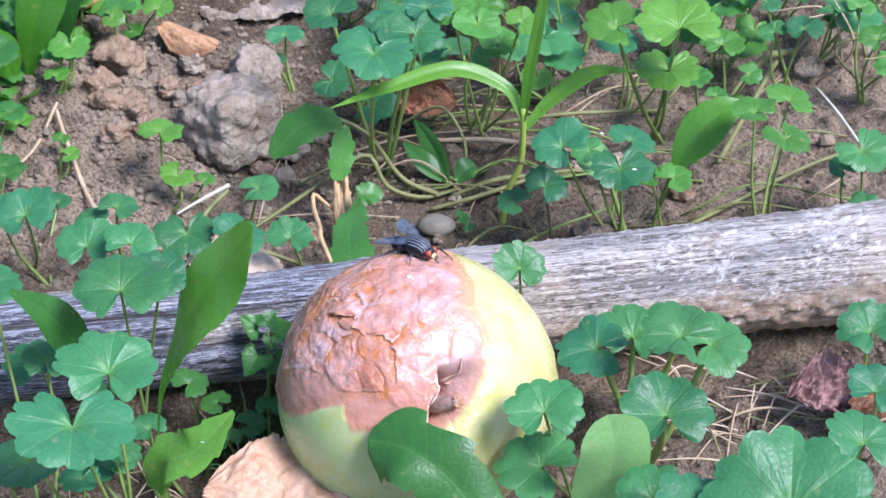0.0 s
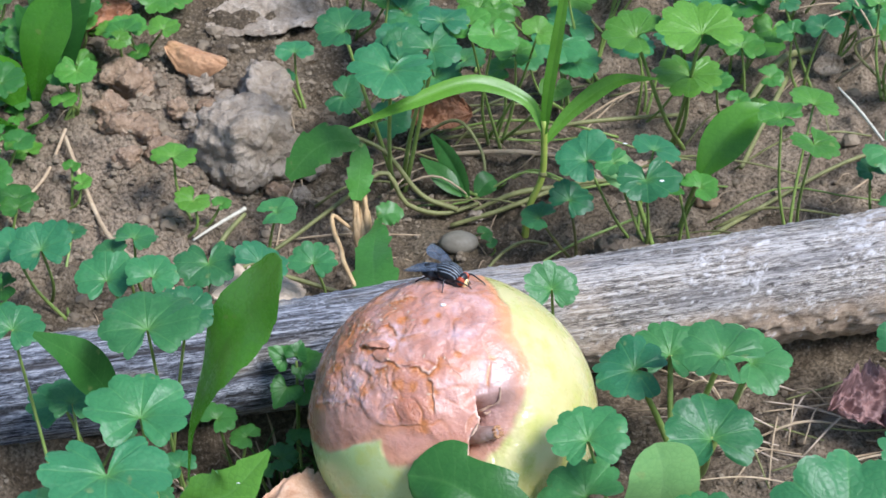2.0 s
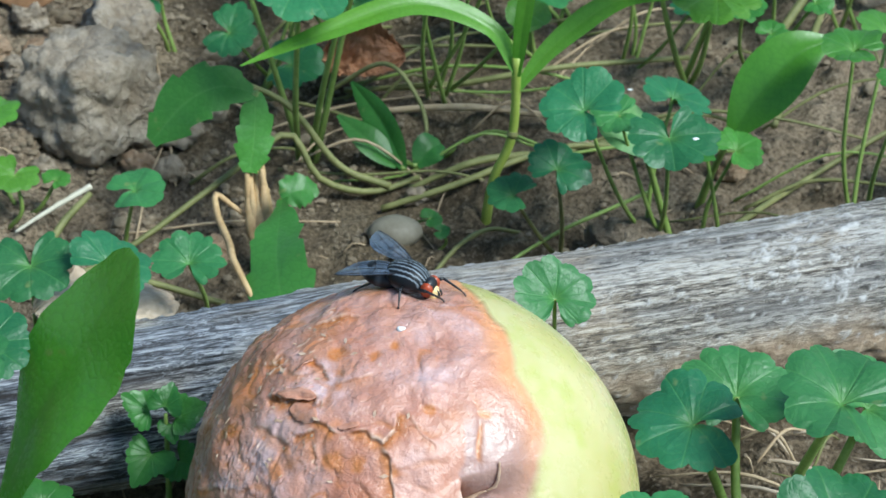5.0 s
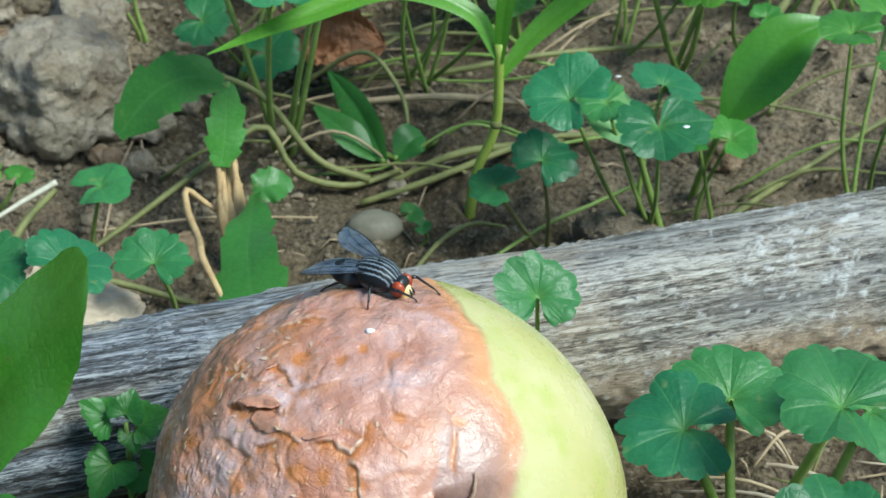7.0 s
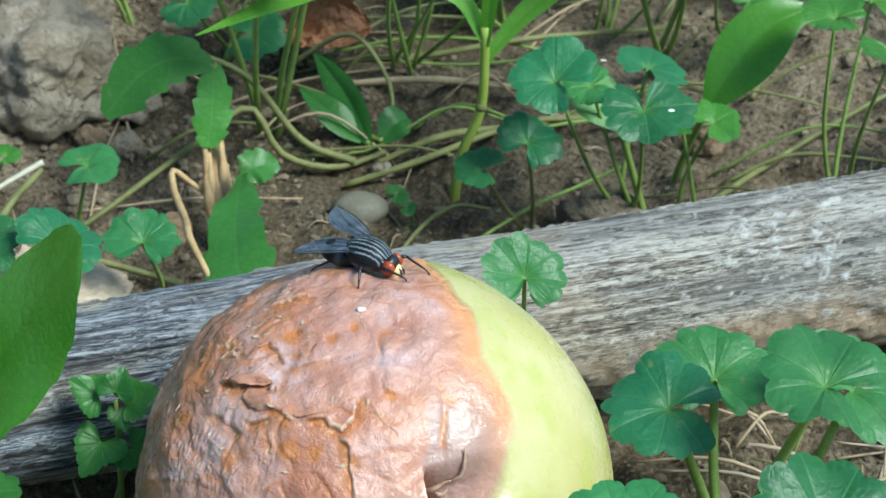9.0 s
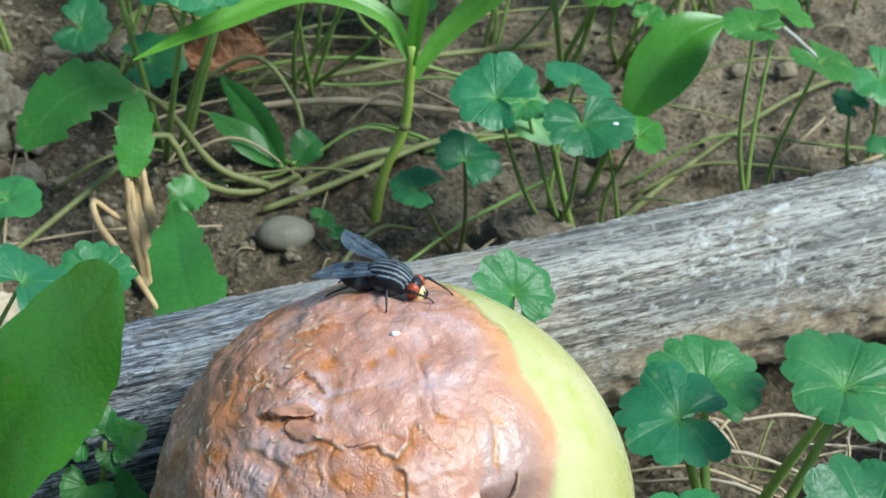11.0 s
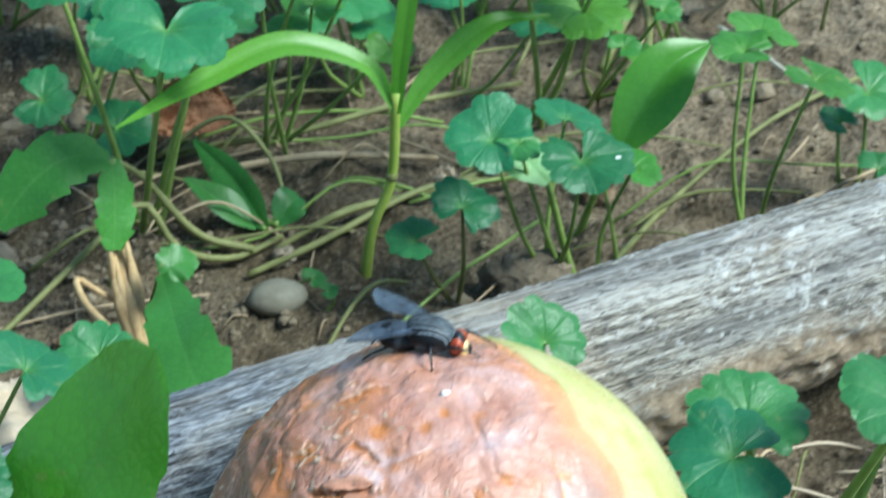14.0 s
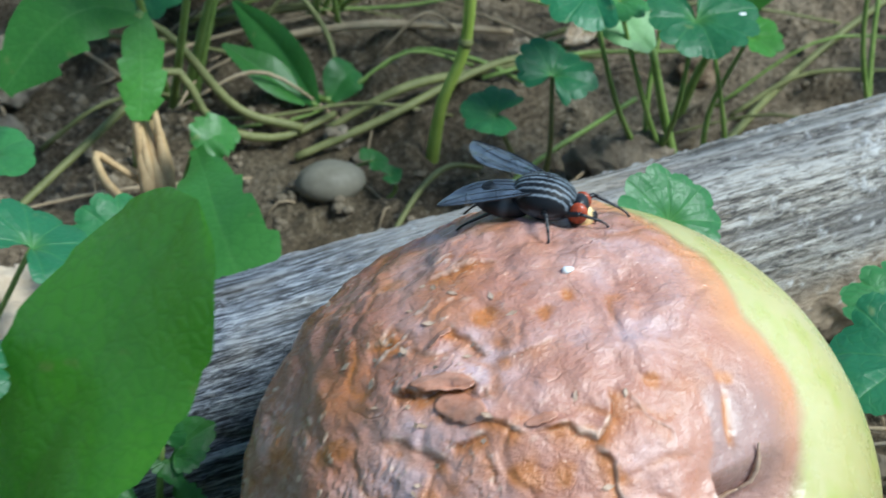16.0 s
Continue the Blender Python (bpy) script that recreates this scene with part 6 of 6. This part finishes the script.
for i, (x, y) in enumerate(((0.116, 0.166), (0.124, 0.172), (0.128, 0.160), (0.132, 0.176), (0.112, 0.184), (0.136, 0.150))):
    r = random.Random(70 + i)
    stalk_thing("straw", [(x, y, 0.003), (x + r.uniform(-0.01, 0.01), y + r.uniform(-0.01, 0.012), 0.018), (x + r.uniform(-0.016, 0.016), y - r.uniform(-0.004, 0.016), r.uniform(0.012, 0.035))], [0.0005, 0.0004, 0.0002], r.choice((STRAW, STEM_PALE)), "thin dry grass stalk")
stalk_thing("root_strand", [(-0.108, 0.134, 0.004), (-0.103, 0.122, 0.004), (-0.094, 0.102, 0.003), (-0.086, 0.088, 0.004), (-0.074, 0.070, 0.006), (-0.066, 0.062, 0.004)], [0.0006, 0.0007, 0.0008, 0.0009], STRAW, STR)
stalk_thing("root_strand", [(-0.108, 0.136, 0.003), (-0.112, 0.120, 0.003), (-0.118, 0.100, 0.003), (-0.116, 0.084, 0.003)], [0.0005, 0.0005, 0.0004], STRAW, STR)
stalk_thing("root_strand", [(-0.132, 0.118, 0.003), (-0.124, 0.108, 0.003), (-0.116, 0.098, 0.003)], [0.0004, 0.0004], STRAW, STR)
stalk_thing("straw", [(-0.0690, 0.096, 0.002), (-0.0625, 0.100, 0.006), (-0.0552, 0.104, 0.011)], [0.0003, 0.0005, 0.0006], STRAW_WHITE, "bleached hollow straw tip")
stalk_thing("straw", [(-0.066, 0.084, 0.001), (-0.060, 0.092, 0.007), (-0.055, 0.100, 0.011)], [0.0008, 0.0008, 0.0006], STEM_PALE, STR)
stalk_thing("dry_root", [(-0.022, 0.100, 0.012), (-0.024, 0.096, 0.008), (-0.028, 0.097, 0.011), (-0.0315, 0.098, 0.013), (-0.0310, 0.092, 0.014), (-0.0285, 0.080, 0.016), (-0.0275, 0.070, 0.018), (-0.0240, 0.062, 0.013)], [0.0007, 0.0004, 0.0006, 0.0007, 0.0007, 0.0005], DRY_ROOT, "curled dry tan root loop", "root")
sheath = thing("dry_stem_base", -0.0225, 0.088, gz_fast(-0.0225, 0.088) + 0.003, "shrivelled split tan stem base", "stem", "stems on the soil")
for i in range(9):
    r = random.Random(60 + i)
    a = i * 0.7
    foot = np.array([0.0006 * math.cos(a), 0.0006 * math.sin(a), -0.004])
    mid = np.array([-0.0010 + 0.0016 * math.cos(a), 0.007 + 0.0014 * math.sin(a), 0.0065 + r.uniform(-0.001, 0.001)])
    tip = np.array([-0.0018 + r.uniform(0.0008, 0.0020) * math.cos(a), 0.012 + r.uniform(-0.002, 0.002), 0.012 + r.uniform(-0.002, 0.003)])
    part("fibre", tube("fibre", [foot, mid, tip], [0.0007, r.uniform(0.0009, 0.0015), 0.0004], DRY_ROOT, 12, 7, 0.15, i), sheath)
stalk_thing("dry_root", [(-0.010, 0.140, 0.008), (0.002, 0.136, 0.014), (0.009, 0.128, 0.012), (0.010, 0.119, 0.005)], [0.0005, 0.0005, 0.0004], STEM_PALE, "thin curved olive-green stem", "root")
# tangle of thin runners round the grass
for i in range(20):
    r = random.Random(700 + i)
    x, y = r.uniform(-0.045, 0.105), r.uniform(0.104, 0.175)
    a, l = r.gauss(0.1, 0.45), r.uniform(0.025, 0.060)
    stalk_thing("runner", [(x, y, 0.001), (x + math.cos(a) * l * 0.35, y + math.sin(a) * l * 0.35 + r.uniform(-0.003, 0.003), r.uniform(0.003, 0.008)), (x + math.cos(a) * l * 0.7, y + math.sin(a) * l * 0.7, r.uniform(0.002, 0.007)), (x + math.cos(a) * l, y + math.sin(a) * l, 0.001)],
                [r.uniform(0.0003, 0.0005), r.uniform(0.0002, 0.0004)], r.choice((STEM_PALE, STEM_PALE, STEM_GREEN)), RUN, n=14)
for i in range(26):
    r = random.Random(760 + i)
    x, y = r.uniform(-0.055, 0.110), r.uniform(0.078, 0.165)
    a, l = r.gauss(0.3, 0.7), r.uniform(0.018, 0.045)
    if abs(y + math.sin(a) * l - log_centre(x + math.cos(a) * l)[0]) < 0.020 or abs(y - log_centre(x)[0]) < 0.020:
        continue
    stalk_thing("straw", [(x, y, 0.0005), (x + math.cos(a) * l * 0.5, y + math.sin(a) * l * 0.5 + r.uniform(-0.003, 0.003), r.uniform(0.002, 0.006)), (x + math.cos(a) * l, y + math.sin(a) * l, 0.0008)],
                [0.0002, r.uniform(0.0002, 0.00035), 0.00015], r.choice((STRAW, STEM_PALE, STRAW)), STR, n=12)
# fine dark grass in the gap between log and apple
tuft = thing("grass_tuft", -0.040, 0.010, gz_fast(-0.040, 0.010), "tuft of thin dark green grass beside an apple", "grass")
for i in range(18):
    r = random.Random(840 + i)
    x, y = r.uniform(-0.010, 0.008), r.uniform(-0.010, 0.010)
    z = gz_fast(x - 0.040, y + 0.010) - gz_fast(-0.040, 0.010) - 0.001
    part("blade", tube("blade", [(x, y, z), (x + r.uniform(-0.003, 0.003), y - 0.001, z + r.uniform(0.008, 0.013)), (x + r.uniform(-0.009, 0.009), y - r.uniform(0.0, 0.005), z + r.uniform(0.013, 0.022))], [0.0004, 0.0003, 0.00008], STEM_DARK, 12, 5), tuft)
# tangle of dead stalks in front of the log
for i in range(64):
    r = random.Random(400 + i)
    x, y = (r.uniform(0.055, 0.115), r.uniform(0.0, 0.034)) if i < 44 else (r.uniform(-0.075, -0.030), r.uniform(-0.012, 0.016))
    a, l = r.uniform(0, math.pi), r.uniform(0.012, 0.036)
    stalk_thing("dead_stalk", [(x, y, 0.002), (x + math.cos(a) * l * 0.5, y + math.sin(a) * l * 0.35, r.uniform(0.003, 0.006)), (x + math.cos(a) * l, y + math.sin(a) * l * 0.6, 0.002)], [0.0002, r.uniform(0.0002, 0.0004), 0.00015], r.choice((STRAW, STRAW, STEM_PALE, DEAD_BEIGE)), "dry dead stalk on the soil", n=10)


chunks = []
for i in range(240):
    r = random.Random(900 + i)
    x, y = r.uniform(-0.16, 0.16), r.uniform(-0.02, 0.23)
    if abs(y - log_centre(x)[0]) < 0.017 or math.hypot(x, y) < 0.032:
        continue
    a, l = r.uniform(0, math.pi), r.uniform(0.002, 0.009)
    z = gz_fast(x, y) + 0.0004
    x2, y2 = x + math.cos(a) * l, y + math.sin(a) * l
    z2 = gz_fast(x2, y2) + 0.0004
    chunks.append(tube_data([(x, y, z), ((x + x2) / 2, (y + y2) / 2 + l * 0.1, max(z, z2) + 0.0001), (x2, y2, z2)], [0.00012, 0.00018, 0.00008], 5, 5))
litter = new("plant_litter", mesh_of("plant_litter", *joined(chunks), STRAW))
tagged(litter, "short bits of dry stalk scattered on the soil", "litter", kind="stuff")


# ---------------------------------------------------------------- dead leaves, stones, clods
def dead_leaf(name, x, y, z, length, width, mat, label, axes, crumple=0.12, seed=0, cup=0.3, ragged=0.12, freq=1.8):
    n, k = 90, 48
    S, A = np.meshgrid(np.linspace(0, 1, n), np.linspace(-1, 1, k), indexing="ij")
    s, a = S.ravel(), A.ravel()
    q = np.stack([s * 2, a, s * 0], -1)
    edge = np.sin(math.pi * np.clip(s * 0.96 + 0.02, 0, 1)) ** 0.6 * (1 + ragged * fbm(np.stack([s * 9, np.sign(a) * 3, s * 0], -1), 1.6, 5, seed, 0.7))
    px, py = (s - 0.5) * length, a * edge * width / 2
    pz = crumple * width * (fbm(q, freq, 6, seed, 0.56) + 0.5 * np.abs(vnoise(q, 3.1, seed + 1))) + cup * width * (a * edge) ** 2 * 0.5
    top = np.stack([px, py, pz], -1)
    m = len(top)
    v = np.vstack([top, top - (0, 0, 0.00025)])
    faces = [(i * k + j, (i + 1) * k + j, (i + 1) * k + j + 1, i * k + j + 1) for i in range(n - 1) for j in range(k - 1)]
    rim = [j for j in range(k)] + [i * k + k - 1 for i in range(1, n)] + [(n - 1) * k + j for j in range(k - 2, -1, -1)] + [i * k for i in range(n - 2, 0, -1)]
    faces = faces + [tuple(i + m for i in reversed(f)) for f in faces] + [(rim[i], rim[(i + 1) % len(rim)], rim[(i + 1) % len(rim)] + m, rim[i] + m) for i in range(len(rim))]
    u, w, t = axes
    return solid(name, mesh_of(name, place(v, (np.array(u), np.array(w), np.array(t)), (0, 0, 0)), faces, mat), x, y, z, label, "dead leaf", "dead leaves")


def axes_of(azimuth, tilt, roll=0):
    m = pose(0, 0, 0, tilt, roll, azimuth).to_3x3()
    return [np.array(m.col[i]) for i in range(3)]


def slope_axes(along, up):
    u = np.array(along) / np.linalg.norm(along)
    t = np.array(up) - u * (u @ np.array(up))
    t = t / np.linalg.norm(t)
    return [u, np.cross(t, u), t]


dead_leaf("dead_leaf", -0.0285, -0.0285, 0.0203, 0.035, 0.034, DEAD_TAN, "crumpled tan dead leaf leaning on an apple", axes_of(-8, 38, 4), 0.055, 3, -0.5, 0.09, 2.2)
dead_leaf("dead_leaf", -0.0475, 0.0550, 0.0195, 0.032, 0.014, DEAD_BEIGE, "beige dry leaf leaning on the back of a log", slope_axes((0.61, 0.63, -0.47), (0.0, -0.30, 0.95)), 0.05, 5, 0.25, 0.10)
dead_leaf("dead_leaf", 0.0950, 0.0190, 0.0150, 0.020, 0.014, DEAD_PURPLE, "curled purple-brown dead leaf", axes_of(20, 30, 0), 0.22, 7, 0.6, 0.14, 2.0)
dead_leaf("dead_leaf", 0.1030, 0.0150, 0.0150, 0.016, 0.010, DEAD_BROWN, "curled rusty-brown dead leaf", axes_of(60, 40, 0), 0.22, 9, 0.7, 0.14, 2.0)
dead_leaf("dead_leaf", -0.0742, 0.1690, 0.0150, 0.022, 0.011, DEAD_ORANGE, "folded orange-brown dead leaf on earth clods", axes_of(-32, 15, 0), 0.05, 11, -0.9, 0.04)
dead_leaf("dead_leaf", -0.0020, 0.1480, 0.0070, 0.018, 0.012, DEAD_BROWN, "curled reddish-brown dead leaf under grass", axes_of(8, 35, 0), 0.16, 13, 1.0, 0.08, 1.6)
dead_leaf("dead_leaf", -0.1080, 0.1950, 0.0120, 0.024, 0.014, DEAD_BROWN, "curled reddish-brown dead leaf", axes_of(30, 25, 0), 0.15, 15, 0.8)
dead_leaf("dead_leaf", -0.0560, 0.2060, 0.0050, 0.040, 0.022, CLOD_GREY, "flat grey weathered piece of bark", axes_of(15, 8, 0), 0.05, 17, 0.2)
dead_leaf("dead_leaf", 0.0420, 0.1230, 0.0030, 0.006, 0.004, DEAD_BEIGE, "small pale leaf scrap on soil", axes_of(-40, 30, 0), 0.2, 19)
dead_leaf("dead_leaf", 0.1140, 0.1700, 0.0080, 0.010, 0.007, CLOD_GREY, "small pale grey leaf scrap", axes_of(20, 30, 0), 0.15, 21)
dead_leaf("leaf_scrap", 0.0530, 0.1260, 0.0030, 0.008, 0.004, DEAD_BEIGE, "small dry leaf scrap on soil", axes_of(30, 30, 0), 0.2, 23)

rock("pebble", 0.0020, 0.0950, (0.0053, 0.0038, 0.0030), 5, PEBBLE, "smooth oval grey pebble half sunk in soil", "pebble", 0.05, 0.9, 4, 0.45)
rock("stone", 0.0475, 0.0880, (0.0085, 0.0050, 0.0052), 8, STONE_TAN, "rough tan stone beside a log", "stone", 0.28, 1.3, 4, 0.3, 0.12, turn=-0.4)
rock("stone", 0.0390, 0.0830, (0.0030, 0.0026, 0.0024), 9, STONE_TAN, "small rough dark stone", "stone", 0.25, 1.3, 3, 0.3, 0.1)
rock("clod", -0.0583, 0.1330, (0.0132, 0.0118, 0.0118), 12, CLOD_GREY, "large rough clod of dry grey clay", "clod", 0.20, 1.5, 5, 0.25, 0.02)
rock("clod", -0.0535, 0.1600, (0.0080, 0.0090, 0.0095), 14, CLOD_GREY, "rough clod of dry grey clay", "clod", 0.22, 1.5, 5, 0.3, 0.02)
for i, (x, y, s, brown) in enumerate(((-0.0930, 0.1620, 7.0, 1), (-0.0980, 0.1500, 4.5, 1), (-0.0890, 0.1470, 4.2, 1), (-0.0725, 0.1640, 4.0, 0), (-0.0930, 0.1400, 3.6, 1), (-0.0870, 0.1400, 4.4, 1), (-0.0960, 0.1420, 4.0, 1), (-0.0790, 0.1530, 3.2, 1), (-0.0740, 0.1480, 3.0, 0), (-0.0810, 0.1330, 4.4, 1), (-0.0900, 0.1270, 3.4, 1),
                                      (-0.0720, 0.1370, 2.6, 0), (-0.0440, 0.1400, 5.0, 0), (-0.0400, 0.1310, 4.0, 0), (-0.0350, 0.1420, 4.4, 0), (-0.0480, 0.1220, 3.2, 1), (-0.0660, 0.1180, 2.6, 0), (-0.0420, 0.1220, 3.0, 0),
                                      (-0.0660, 0.1600, 3.4, 0), (-0.0700, 0.1570, 2.8, 1), (-0.0320, 0.0960, 3.4, 1), (0.0340, 0.0780, 2.2, 0), (0.0300, 0.0760, 2.0, 0), (0.0070, 0.1100, 2.0, 0), (0.0720, 0.1180, 3.2, 1), (0.0600, 0.1300, 2.8, 1))):
    rock("clod", x, y, (s * 0.001, s * 0.0009, s * 0.0008), 20 + i, CLOD_BROWN if brown else CLOD_GREY, "lump of dry brown earth" if brown else "lump of dry grey earth", "clod", 0.30, 1.3, 4, 0.3, 0.1, "earth lumps")

for i, (x, y, z, s) in enumerate(((0.0514, 0.0728, 0.0385, 0.0005), (0.0456, 0.1020, 0.0290, 0.0005), (-0.0440, -0.0275, 0.0400, 0.0012))):
    v, f = rock_data(s, s * 0.6, s * 0.18, 40 + i, 0.4, 1.2, 3)
    solid("dropping", mesh_of("dropping", v, f, WHITE_SPECK), x, y, z, "small white dropping dried on a leaf", "dropping")


# ---------------------------------------------------------------- what moves
def motions():
    walk(FLY, [(0, FLY_POSE), (16, FLY_POSE)])
    for i, (w, m) in enumerate(WINGS):
        s = 1 if i == 0 else -1
        rows = [(0, m), (14.9, m)]
        for k, t in enumerate((15.1, 15.2, 15.3, 15.4, 15.5, 15.6, 15.7)):
            rows.append((t, m @ pose(0, 0, 0, 0, 2.0 * (-1) ** k, s * 3.0 * (-1) ** k)))
        rows += [(15.85, m), (16, m)]
        walk(w, rows)


motions()
